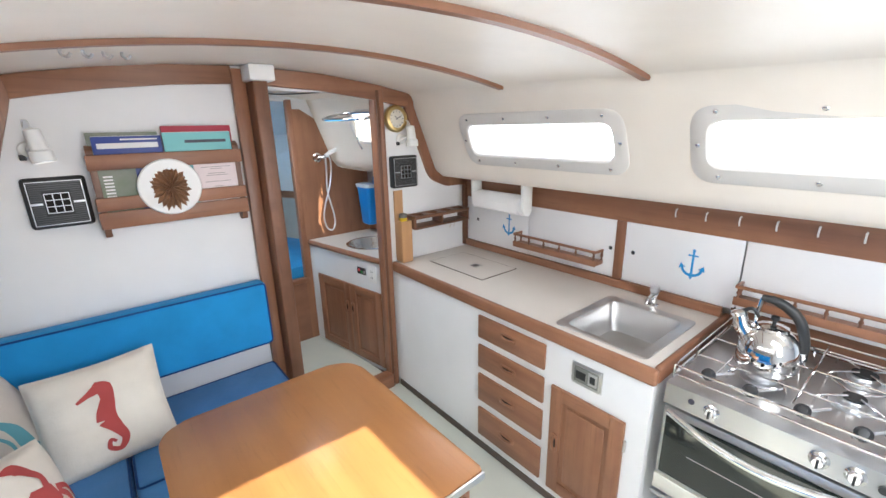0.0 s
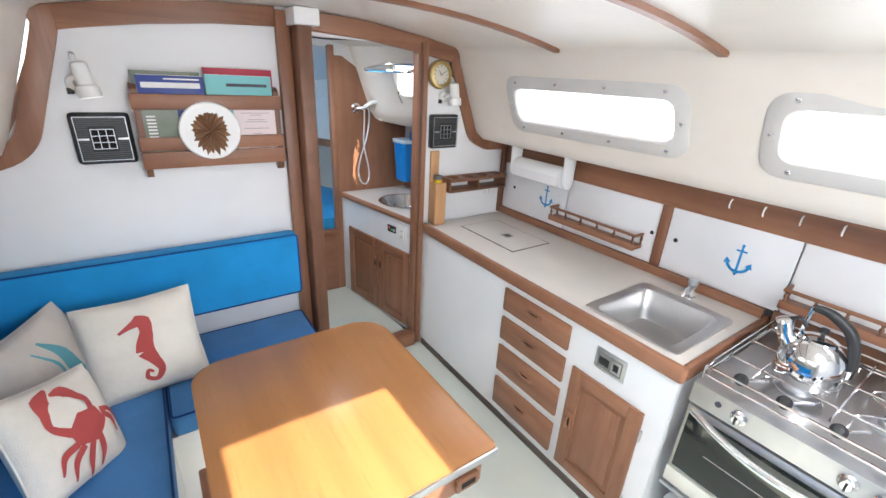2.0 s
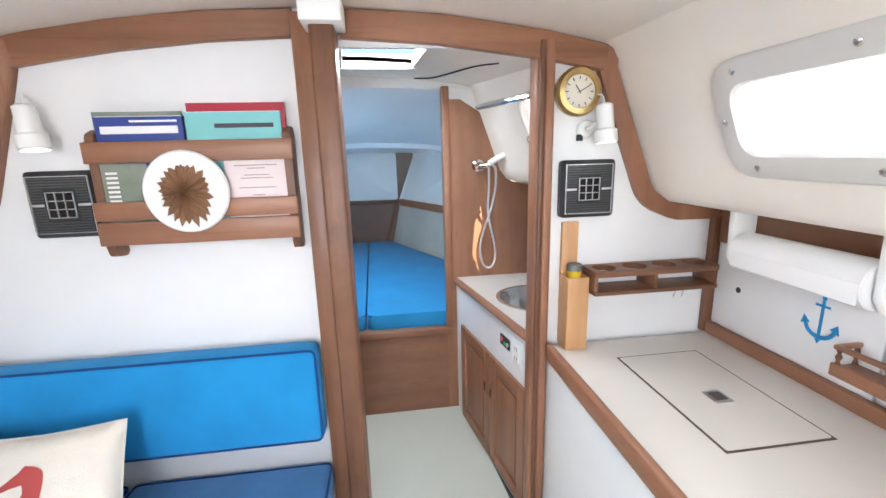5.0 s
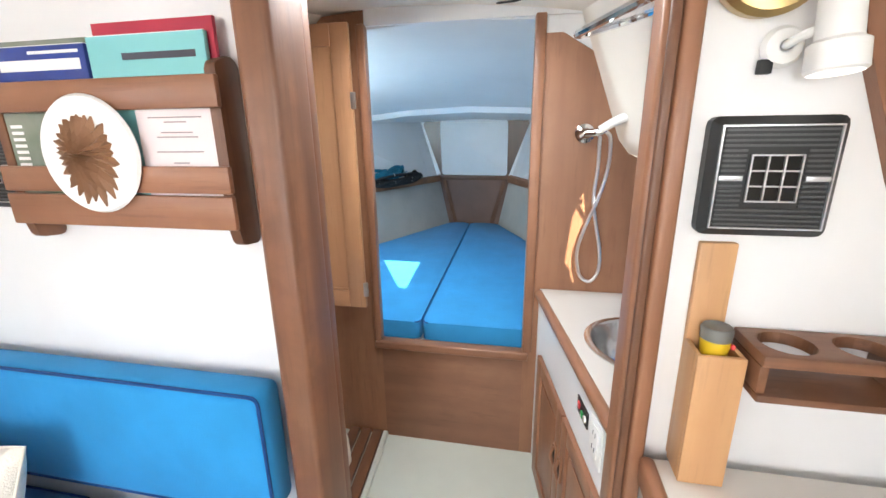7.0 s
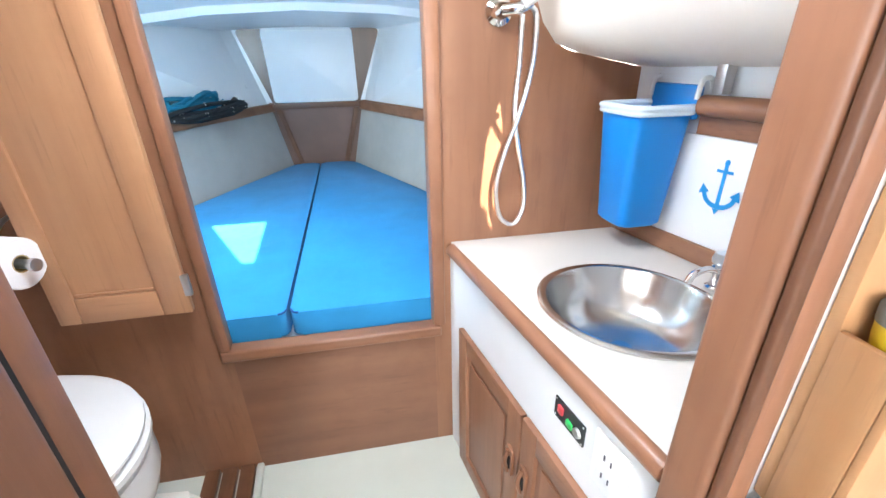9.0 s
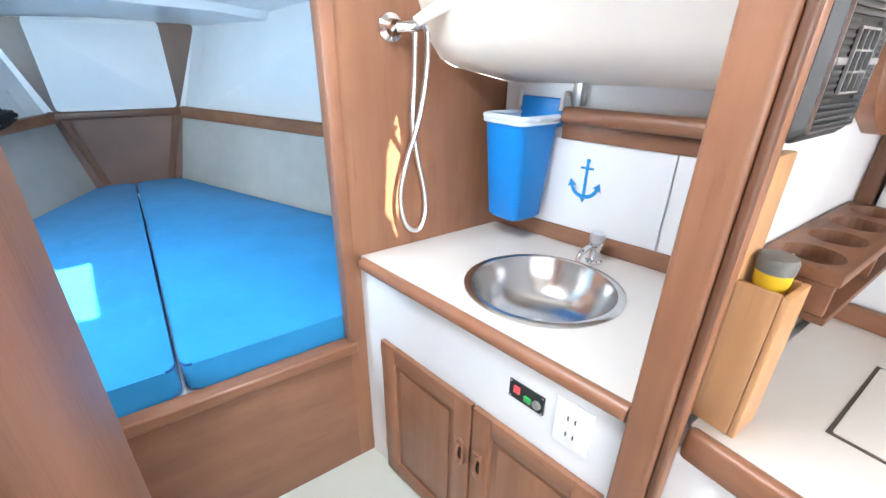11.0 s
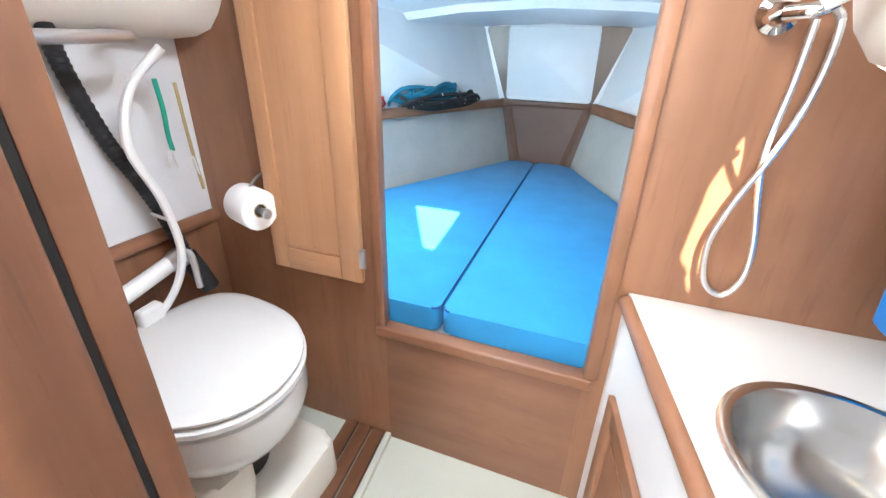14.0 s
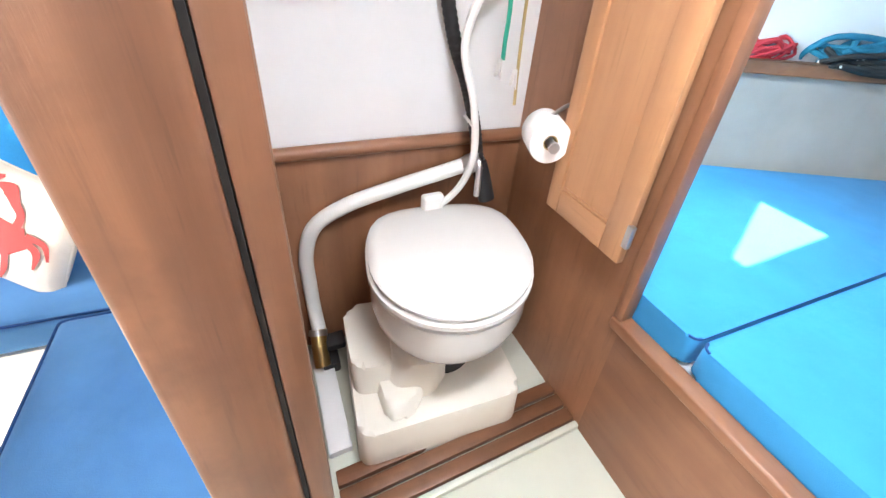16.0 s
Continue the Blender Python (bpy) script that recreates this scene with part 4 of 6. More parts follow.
part("loose_sheet", plate([(0.882, -0.64, 1.235), (0.882, -0.26, 1.235), (0.887, -0.262, 1.185), (0.887, -0.638, 1.18)], (0.0012, 0, 0)), paper, ph)

# bulkhead pieces on the starboard leaf


grey_rib = painted("dark_grey_ribs", (0.075, 0.077, 0.078), 0.45, 0.1)


def louvre_vent(x0, x1, z0, z1, label):
    """A bevelled black heater outlet with fine ribs, a chrome bead and a nine-cell grille."""
    t = thing("heater_vent", ((x0 + x1) / 2, -0.02, z0), label, "air vent", "bulkhead heater vents")
    w, h = x1 - x0, z1 - z0
    rib_mat = grey_rib
    o = round_poly([(x0, z0), (x1, z0), (x1, z1), (x0, z1)], 0.016, 3)
    b = bmesh.new()
    g = 0.012
    lay = [[(p, -0.001) for p in o], [(p, -0.022) for p in o]]
    i = round_poly([(x0 + g, z0 + g), (x1 - g, z0 + g), (x1 - g, z1 - g), (x0 + g, z1 - g)], 0.010, 3)
    lay.append([(p, -0.034) for p in i])
    vs = [[b.verts.new((p[0], y, p[1])) for p, y in L] for L in lay]
    for a, c in zip(vs, vs[1:]):
        for k in range(len(o)):
            b.faces.new((a[k], a[(k + 1) % len(o)], c[(k + 1) % len(o)], c[k]))
    b.faces.new(vs[-1])
    part("housing", b, black_plastic, t, smooth=False)
    cx, cz = (x0 + x1) / 2, (z0 + z1) / 2
    for k in range(20):
        zz = z0 + 0.022 + (h - 0.044) * k / 19
        segs = ((x0 + 0.02, x1 - 0.02),) if abs(zz - cz) > 0.046 else ((x0 + 0.02, cx - 0.044), (cx + 0.044, x1 - 0.02))
        for a, c in segs:
            part("rib", box((a, -0.0375, zz - 0.0018), (c, -0.0335, zz + 0.0018)), rib_mat, t)
    for a, c in (((x0 + 0.014, z0 + 0.014), (x1 - 0.014, z0 + 0.0165)), ((x0 + 0.014, z1 - 0.0165), (x1 - 0.014, z1 - 0.014)), ((x0 + 0.014, z0 + 0.0165), (x0 + 0.0165, z1 - 0.0165)), ((x1 - 0.0165, z0 + 0.0165), (x1 - 0.014, z1 - 0.0165))):
        part("bead", box((a[0], -0.038, a[1]), (c[0], -0.034, c[1])), alloy, t)
    part("grille_recess", box((cx - 0.037, -0.0365, cz - 0.038), (cx + 0.037, -0.0345, cz + 0.038)), slot_shade, t)
    for k in range(4):
        xx = cx - 0.037 + 0.02467 * k
        part("grille_bar", box((xx - 0.0013, -0.041, cz - 0.038), (xx + 0.0013, -0.037, cz + 0.038)), alloy, t)
        zz = cz - 0.038 + 0.02533 * k
        part("grille_bar", box((cx - 0.038, -0.0405, zz - 0.0013), (cx + 0.038, -0.0368, zz + 0.0013)), alloy, t)
    for s in (-1, 1):
        part("tab", box((cx + s * 0.064 - 0.018, -0.040, cz - 0.004), (cx + s * 0.064 + 0.018, -0.0365, cz + 0.004), 0.001), alloy, t)
    return t


louvre_vent(0.412, 0.612, 1.322, 1.522, "square black heater vent above the wooden torch box")
louvre_vent(-1.252, -1.056, 1.336, 1.536, "square black heater vent beside the book rack")

ck = thing("ship_clock", (0.46, -0.04, 1.66), "round brass ship's clock with a pale dial", "clock")
part("case", lathe([(0.072, 0), (0.078, 0.008), (0.080, 0.03), (0.072, 0.042), (0.055, 0.045), (0.053, 0.036)], (0.462, -0.001, 1.745), (0, -1, 0), 36), brass, ck)
part("dial", lathe([(0.0, 0.034), (0.054, 0.034), (0.054, 0.030)], (0.462, -0.001, 1.745), (0, -1, 0), 32), painted("clock_dial", (0.72, 0.68, 0.58), 0.4), ck)
for k in range(12):
    a = math.pi * k / 6
    c = Vector((0.462 + 0.044 * math.sin(a), -0.036, 1.745 + 0.044 * math.cos(a)))
    r = Vector((math.sin(a), 0, math.cos(a)))
    part("hour_mark", obox(c - r * 0.005, c + r * 0.005, 0.003, 0.001, (0, 1, 0)), dark_ink, ck)
for a, ln in ((radians(-35), 0.026), (radians(62), 0.038)):
    r = Vector((math.sin(a), 0, math.cos(a)))
    part("clock_hand", obox(Vector((0.462, -0.0375, 1.745)) - r * 0.006, Vector((0.462, -0.0375, 1.745)) + r * ln, 0.003, 0.001, (0, 1, 0)), dark_ink, ck)


def wall_lamp(x, z, tilt, label):
    """A white bulkhead reading lamp: base, stem, ribbed can, lit mouth and a switch."""
    t = thing("reading_lamp", (x, -0.03, z), label, "lamp", "bulkhead reading lamps")
    part("base", lathe([(0.030, 0), (0.032, 0.006), (0.026, 0.014), (0.010, 0.018)], (x - 0.035, -0.001, z - 0.012), (0, -1, 0), 20), plastic_w, t)
    part("stem", tube([(x - 0.035, -0.016, z - 0.012), (x - 0.03, -0.045, z - 0.004), (x - 0.012, -0.062, z + 0.004)], 0.007, 8), plastic_w, t)
    ax = Vector((tilt, -0.10, -1)).normalized()
    top_c = Vector((x, -0.075, z)) - ax * 0.065
    part("can", lathe([(0, -0.003), (0.018, 0.0), (0.026, 0.006), (0.028, 0.080), (0.036, 0.086), (0.037, 0.122), (0.033, 0.126), (0.031, 0.118)], top_c, ax, 26), plastic_w, t)
    part("bulb", lathe([(0, 0.116), (0.02, 0.115), (0.031, 0.110)], top_c, ax, 20), bulb_mat, t, "lit round bulb face")
    part("cable", tube([top_c, top_c + Vector((-0.005, 0.01, 0.026)), top_c + Vector((-0.02, 0.04, 0.03)), top_c + Vector((-0.025, 0.07, 0.008))], 0.003, 6), plastic_w, t)
    part("switch", box((x - 0.066, -0.014, z - 0.052), (x - 0.046, -0.001, z - 0.03), 0.002), black_plastic, t)
    return t


wall_lamp(0.538, 1.638, 0.05, "white swivel reading lamp, lit, under the clock")
wall_lamp(-1.165, 1.655, 0.12, "white swivel reading lamp, lit, beside the book rack")

tb = thing("torch_box", (0.465, -0.05, CZ), "tall light oak box fixed to the bulkhead for a torch", "holder")
part("back_board", box((0.428, -0.018, CZ + 0.001), (0.490, -0.001, 1.305), 0.003), oak_z, tb)
for lo, hi in (((0.425, -0.088, CZ + 0.001), (0.505, -0.078, 1.115)), ((0.425, -0.0775, CZ + 0.001), (0.434, -0.0185, 1.115)), ((0.496, -0.0775, CZ + 0.001), (0.505, -0.0185, 1.115))):
    part("side_board", box(lo, hi, 0.002), oak_z, tb)
tc = thing("torch", (0.465, -0.048, 1.06), "yellow torch with a grey cap standing in its box", "torch")
part("body", lathe([(0.018, 0), (0.021, 0.03), (0.024, 0.05), (0.025, 0.066)], (0.465, -0.048, 1.068)), yellow, tc)
part("cap", lathe([(0.026, 0.066), (0.027, 0.084), (0.024, 0.090), (0.020, 0.087), (0, 0.087)], (0.465, -0.048, 1.068)), painted("grey_cap", (0.16, 0.16, 0.15), 0.5), tc)
part("switch", box((0.486, -0.066, 1.120), (0.492, -0.058, 1.129), 0.0015), led_red, tc)

cr = thing("cup_rack", (0.75, -0.06, 1.055), "teak rack with four round cup holes on the bulkhead", "rack")
rk = part("top_board", box((0.512, -0.118, 1.118), (0.985, -0.002, 1.140), 0.004), brown_x, cr)
for k in range(4):
    c = (0.572 + 0.118 * k, -0.06)
    bm = lathe([(0, -0.05), (0.043, -0.05), (0.043, 0.05), (0, 0.05)], (c[0], c[1], 1.13), seg=24)
    bmesh.ops.recalc_face_normals(bm, faces=bm.faces[:])
    cut_mesh(rk, bm)
part("bottom_board", box((0.512, -0.118, 1.052), (0.985, -0.002, 1.066), 0.003), brown_x, cr)
for xx in (0.512, 0.738, 0.971):
    part("divider", box((xx, -0.112, 1.0665), (xx + 0.014, -0.002, 1.1175), 0.002), brown_x, cr)
for xx in (0.90, 0.935):
    t = thing("cup_rack_string", (xx, -0.02, 0.99), "thin pale string hanging below the cup rack", "string", "strings")
    part("string", tube([(xx, -0.006, 1.05), (xx + 0.006, -0.006, 1.02), (xx - 0.004, -0.006, 0.985)], 0.0012, 5), cord_tan, t)

# ---- things: stove ----
ST0, ST1 = -2.365, -1.775
sv = thing("galley_stove", (0.70, -2.12, 0.30), "stainless steel gimballed boat stove with a glass oven door", "stove")
part("body", box((0.42, ST0, 0.34), (1.03, ST1, 0.795), 0.006), steel, sv)
part("control_panel", plate([(0.40, ST1, 0.735), (0.386, ST1, 0.742), (0.392, ST1, 0.818), (0.425, ST1, 0.823), (0.425, ST1, 0.735)], (0, ST0 - ST1, 0), 0.003), steel, sv)
part("hob_top", box((0.425, ST0, 0.796), (1.03, ST1, 0.815), 0.006), steel, sv)
dr = part("oven_door", box((0.392, ST0 + 0.004, 0.435), (0.419, ST1 - 0.004, 0.728), 0.006), steel, sv, "stainless steel oven door with dark glass")
part("glass", box((0.3885, ST0 + 0.016, 0.452), (0.3915, ST1 - 0.016, 0.70), 0.001), mirror_glass, dr)
part("door_handle", tube([(0.388, ST1 - 0.02, 0.712), (0.352, ST1 - 0.16, 0.690), (0.340, (ST0 + ST1) / 2, 0.682), (0.352, ST0 + 0.16, 0.690), (0.388, ST0 + 0.02, 0.712)], 0.013, 10), chrome, dr)
part("glass_line", box((0.3875, ST0 + 0.1, 0.565), (0.3884, ST1 - 0.1, 0.569)), grey_ink, dr)
part("lower_strip", box((0.394, ST0, 0.362), (0.419, ST1, 0.43), 0.004), painted("cream_enamel", (0.72, 0.70, 0.62), 0.25), sv)
part("toe_rail", tube([(0.385, ST0, 0.352), (0.385, ST1, 0.352)], 0.007, 8, smooth=0), steel, sv)
for yy in (-1.925, -2.195, -2.27):
    k = part("control_knob", lathe([(0.024, 0), (0.024, 0.006), (0.017, 0.009), (0.015, 0.026), (0.012, 0.030), (0, 0.030)], (0.388, yy, 0.783), (-1, 0, 0.1), 18), chrome, sv)
    part("pointer", box((0.352, yy - 0.003, 0.772), (0.3585, yy + 0.003, 0.798), 0.001), black_plastic, k)
part("igniter", lathe([(0.011, 0), (0.011, 0.006), (0, 0.007)], (0.388, -2.325, 0.776), (-1, 0, 0.1), 14), black_plastic, sv)
part("logo_mark", lathe([(0.010, 0), (0.010, 0.002), (0, 0.002)], (0.388, -1.862, 0.786), (-1, 0, 0.1), 12), dark_ink, sv)
for bx, by, br in ((0.66, -1.985, 0.045), (0.70, -2.215, 0.038), (0.90, -2.215, 0.045), (0.90, -1.985, 0.034)):
    bu = part("burner", lathe([(br + 0.022, 0), (br + 0.02, 0.006), (br, 0.008), (br, 0.02), (br * 0.9, 0.026), (0, 0.026)], (bx, by, 0.816), seg=22), alloy, sv)
    part("burner_cap", lathe([(br * 0.8, 0.0262), (br * 0.78, 0.033), (0, 0.034)], (bx, by, 0.816), seg=22), black_plastic, bu)
    for a in range(4):
        an = math.pi / 4 + a * math.pi / 2
        r = Vector((math.cos(an), math.sin(an), 0))
        c = Vector((bx, by, 0.853))
        part("pan_support", tube([c + r * 0.022, c + r * 0.10, c + r * 0.115 - Vector((0, 0, 0.012)), c + r * 0.118 - Vector((0, 0, 0.036))], 0.0035, 6, smooth=3), chrome, bu)
for zz in (0.838, 0.872):
    loop = round_poly([(0.432, ST0 + 0.006), (1.02, ST0 + 0.006), (1.02, ST1 - 0.006), (0.432, ST1 - 0.006)], 0.02, 4)
    part("fiddle_rail", tube([(p[0], p[1], zz) for p in loop] + [(loop[0][0], loop[0][1], zz)], 0.0045, 6, smooth=0, closed=True), chrome, sv)
for xx in (0.432, 0.63, 0.83, 1.02):
    for yy in (ST0 + 0.006, ST1 - 0.006):
        part("rail_post", tube([(xx, yy, 0.816), (xx, yy, 0.876)], 0.004, 6, smooth=0), chrome, sv)
for xx in (0.60, 0.78, 0.95):
    part("grid_wire", tube([(xx, ST0 + 0.01, 0.856), (xx, ST1 - 0.01, 0.856)], 0.0035, 6, smooth=0), chrome, sv)
for yy in (-1.89, -2.10, -2.30):
    part("grid_wire", tube([(0.50, yy, 0.861), (1.015, yy, 0.861)], 0.0035, 6, smooth=0), chrome, sv)
for yy in (-1.90, -2.02, -2.15, -2.28):
    cl = part("pan_clamp", tube([(0.435, yy + 0.04, 0.862), (0.47, yy + 0.01, 0.868), (0.53, yy - 0.03, 0.868)], 0.005, 6), chrome, sv)
    part("clamp_knob", lathe([(0.008, -0.016), (0.020, -0.010), (0.021, 0.006), (0.012, 0.016), (0, 0.017)], (0.452, yy + 0.02, 0.872), (-0.7, 0, 0.7), 14), black_plastic, cl)

kt = thing("kettle", (0.66, -1.985, 0.862), "polished steel whistling kettle with a black handle", "kettle")
kc = Vector((0.66, -1.985, 0.866))
part("body", lathe([(0, 0), (0.0828, 0), (0.09, 0.00732), (0.0927, 0.0366), (0.0891, 0.0793), (0.0774, 0.1159), (0.0558, 0.1415), (0.0468, 0.1476)], kc, seg=40), chrome, kt)
part("lid", lathe([(0.0477, 0.1476), (0.045, 0.1562), (0.0234, 0.1635), (0, 0.1659)], kc, seg=30), chrome, kt)
part("lid_knob", lathe([(0.0054, 0.1647), (0.0054, 0.1745), (0.0126, 0.1818), (0.0117, 0.1928), (0, 0.1964)], kc), black_plastic, kt)
part("spout", tube([kc + Vector((-0.0135, 0.0616, 0.102)), kc + Vector((-0.018, 0.0836, 0.138)), kc + Vector((-0.0198, 0.09504, 0.174))], lambda f: 0.030 - 0.008 * f, 16), chrome, kt)
part("spout_cap", lathe([(0.025, 0), (0.026, 0.012), (0.014, 0.018), (0, 0.018)], kc + Vector((-0.0198, 0.09592, 0.174)), (-0.05, 0.35, 1), 18), chrome, kt)
part("cap_lever", tube([kc + Vector((-0.0198, 0.088, 0.192)), kc + Vector((-0.018, 0.0616, 0.2064)), kc + Vector((-0.009, 0.044, 0.18))], 0.006, 8), black_plastic, kt)
part("handle", tube([kc + Vector((0.0045, 0.0484, 0.246)), kc + Vector((0.0108, 0, 0.24)), kc + Vector((0.018, -0.0572, 0.198)), kc + Vector((0.018, -0.08624, 0.12)), kc + Vector((0.0135, -0.09152, 0.06))], lambda f: 0.011 + 0.006 * math.sin(math.pi * min(1, f * 1.1)), 12), black_plastic, kt)
part("handle_strap", tube([kc + Vector((0.0135, -0.088, 0.06)), kc + Vector((0.009, -0.08624, 0.09))], 0.012, 8), chrome, kt)
part("handle_arm", tube([kc + Vector((0.0036, 0.04576, 0.246)), kc + Vector((0, 0.05104, 0.192)), kc + Vector((0, 0.0528, 0.1344))], 0.006, 8), chrome, kt)

tubb = thing("storage_tub", (0.70, -2.08, SOLE), "cloudy plastic storage tub with blue latches under the stove", "storage box")
part("tub_body", box((0.46, -2.36, SOLE + 0.002), (0.97, -1.80, 0.20), 0.02, 3), clear_tub, tubb)
part("tub_lid", box((0.445, -2.372, 0.201), (0.985, -1.785, 0.235), 0.010, 3), clear_tub, tubb)
for yy in (-1.93, -2.25):
    part("latch", box((0.434, yy - 0.055, 0.160), (0.452, yy + 0.055, 0.240), 0.006, 3), bucket_blue, tubb, "bright blue clip latch")

# end panel past the stove and the quarter berth behind it
ep = thing("stove_end_panel", (0.72, -2.49, SOLE), "grey painted end panel with a rounded teak edge", "panel", kind="structure")
prof = [(p[0], p[1]) for p in round_poly([(0.33, SOLE), (1.10, SOLE), (1.10, 0.86), (0.50, 0.86), (0.33, 0.55)], [0, 0, 0, 0.12, 0.12], 6)]
part("board", plate([(x, -2.42, z) for x, z in prof], (0, 0.028, 0)), cool_white, ep)
part("edge", tube([(0.325, -2.406, SOLE + 0.02), (0.325, -2.406, 0.40), (0.345, -2.406, 0.60), (0.44, -2.406, 0.79), (0.56, -2.406, 0.866), (0.80, -2.406, 0.868), (1.08, -2.406, 0.868)], 0.022, 10), teak_z, ep)
part("knob", lathe([(0.010, 0), (0.008, 0.012), (0.020, 0.026), (0.016, 0.042), (0, 0.046)], (0.36, -2.428, 0.56), (0, -1, 0), 16), brown_z, ep)
qb = thing("quarter_berth_cushion", (0.7, -2.92, 0.33), "blue quarter berth cushion with navy piping", "cushion")
part("cushion", box((0.30, -3.33, 0.35), (1.10, -2.45, 0.47), 0.03, 3), blue_cloth, qb)
part("berth_base", box((0.30, -3.34, SOLE), (1.13, -2.44, 0.349)), white_paint, label="white quarter berth base", category="berth base", **STRUCT)

# ---- things: dinette ----


def cushion(name, lo, hi, label, material, group="", pipe=((2, 1),), bevel=0.028, at=None):
    """A boxed cushion with a piped edge round chosen faces."""
    t = thing(name, ((lo[0] + hi[0]) / 2, (lo[1] + hi[1]) / 2, lo[2]), label, "cushion", group)
    b = box(lo, hi, bevel, 4)
    part("cover", b, material, t)
    g = bevel * 0.25
    for ax, side in pipe:
        o = [i for i in range(3) if i != ax]
        v = hi[ax] - g if side > 0 else lo[ax] + g
        c = []
        for a, bb in round_poly([(lo[o[0]] + g, lo[o[1]] + g), (hi[o[0]] - g, lo[o[1]] + g), (hi[o[0]] - g, hi[o[1]] - g), (lo[o[0]] + g, hi[o[1]] - g)], bevel * 0.8, 4):
            p = [0, 0, 0]
            p[ax], p[o[0]], p[o[1]] = v, a, bb
            c.append(tuple(p))
        part("piping", tube(c + [c[0]], 0.0045, 6, smooth=0, closed=True), navy, t, "navy piped seam")
    return t


part("seat_base_forward", box((-1.72, -0.60, SOLE), (-0.450, -0.002, 0.338)), white_paint, label="white dinette seat base along the bulkhead", category="seat base", **STRUCT)
part("seat_base_port", box((-1.79, -3.0, SOLE), (-1.14, -0.605, 0.338)), white_paint, label="white settee base along the hull", category="seat base", **STRUCT)
cushion("seat_cushion", (-1.13, -0.62, 0.34), (-0.44, -0.03, 0.45), "blue seat cushion beside the doorway post", grey_blue, "dinette seat cushions", ((2, 1),))
cushion("seat_cushion", (-1.74, -3.0, 0.34), (-1.135, -0.03, 0.45), "long blue settee seat cushion under the pillows", grey_blue, "dinette seat cushions", ((2, 1),))
cushion("back_cushion", (-1.66, -0.125, 0.598), (-0.447, -0.03, 0.945), "bright blue back cushion along the bulkhead", blue_cloth, "dinette back cushions", ((1, -1),))
cushion("back_cushion", (-1.79, -2.9, 0.46), (-1.655, -0.130, 0.945), "bright blue back cushion along the hull", blue_cloth, "dinette back cushions", ((0, 1),))

tbl = thing("dinette_table", (-0.67, -1.15, SOLE), "teak laminate dinette table with rounded corners", "table")
TZ = 0.70
poly = round_poly([(-1.035, -0.690), (-0.285, -0.690), (-0.285, -1.55), (-1.035, -1.55)], [0.12, 0.14, 0.02, 0.02], 8)
part("tabletop", plate([(p[0], p[1], TZ - 0.026) for p in poly], (0, 0, 0.026), 0.005), table_wood, tbl)
part("metal_edge", box((-1.03, -1.560, TZ - 0.026), (-0.29, -1.5505, TZ - 0.002), 0.002), alloy, tbl, "bright metal hinge strip")
part("apron", box((-0.99, -1.545, TZ - 0.120), (-0.335, -1.520, TZ - 0.027), 0.008, 3), teak_x, tbl)
ltc = part("latch", box((-0.44, -1.561, TZ - 0.098), (-0.36, -1.546, TZ - 0.050), 0.004), brown_x, tbl, "small teak turn latch")
part("latch_slot", box((-0.425, -1.5625, TZ - 0.083), (-0.375, -1.5612, TZ - 0.063)), slot_shade, ltc)
part("pedestal", lathe([(0.05, 0), (0.05, 0.74)], (-0.67, -1.2, SOLE)), alloy, tbl)
part("pedestal_foot", lathe([(0.16, 0), (0.16, 0.015), (0.06, 0.03), (0.052, 0.06)], (-0.67, -1.2, SOLE)), alloy, tbl)
part("side_bracket", box((-1.055, -1.45, TZ - 0.09), (-1.030, -1.15, TZ - 0.0265), 0.005), teak_y, tbl)


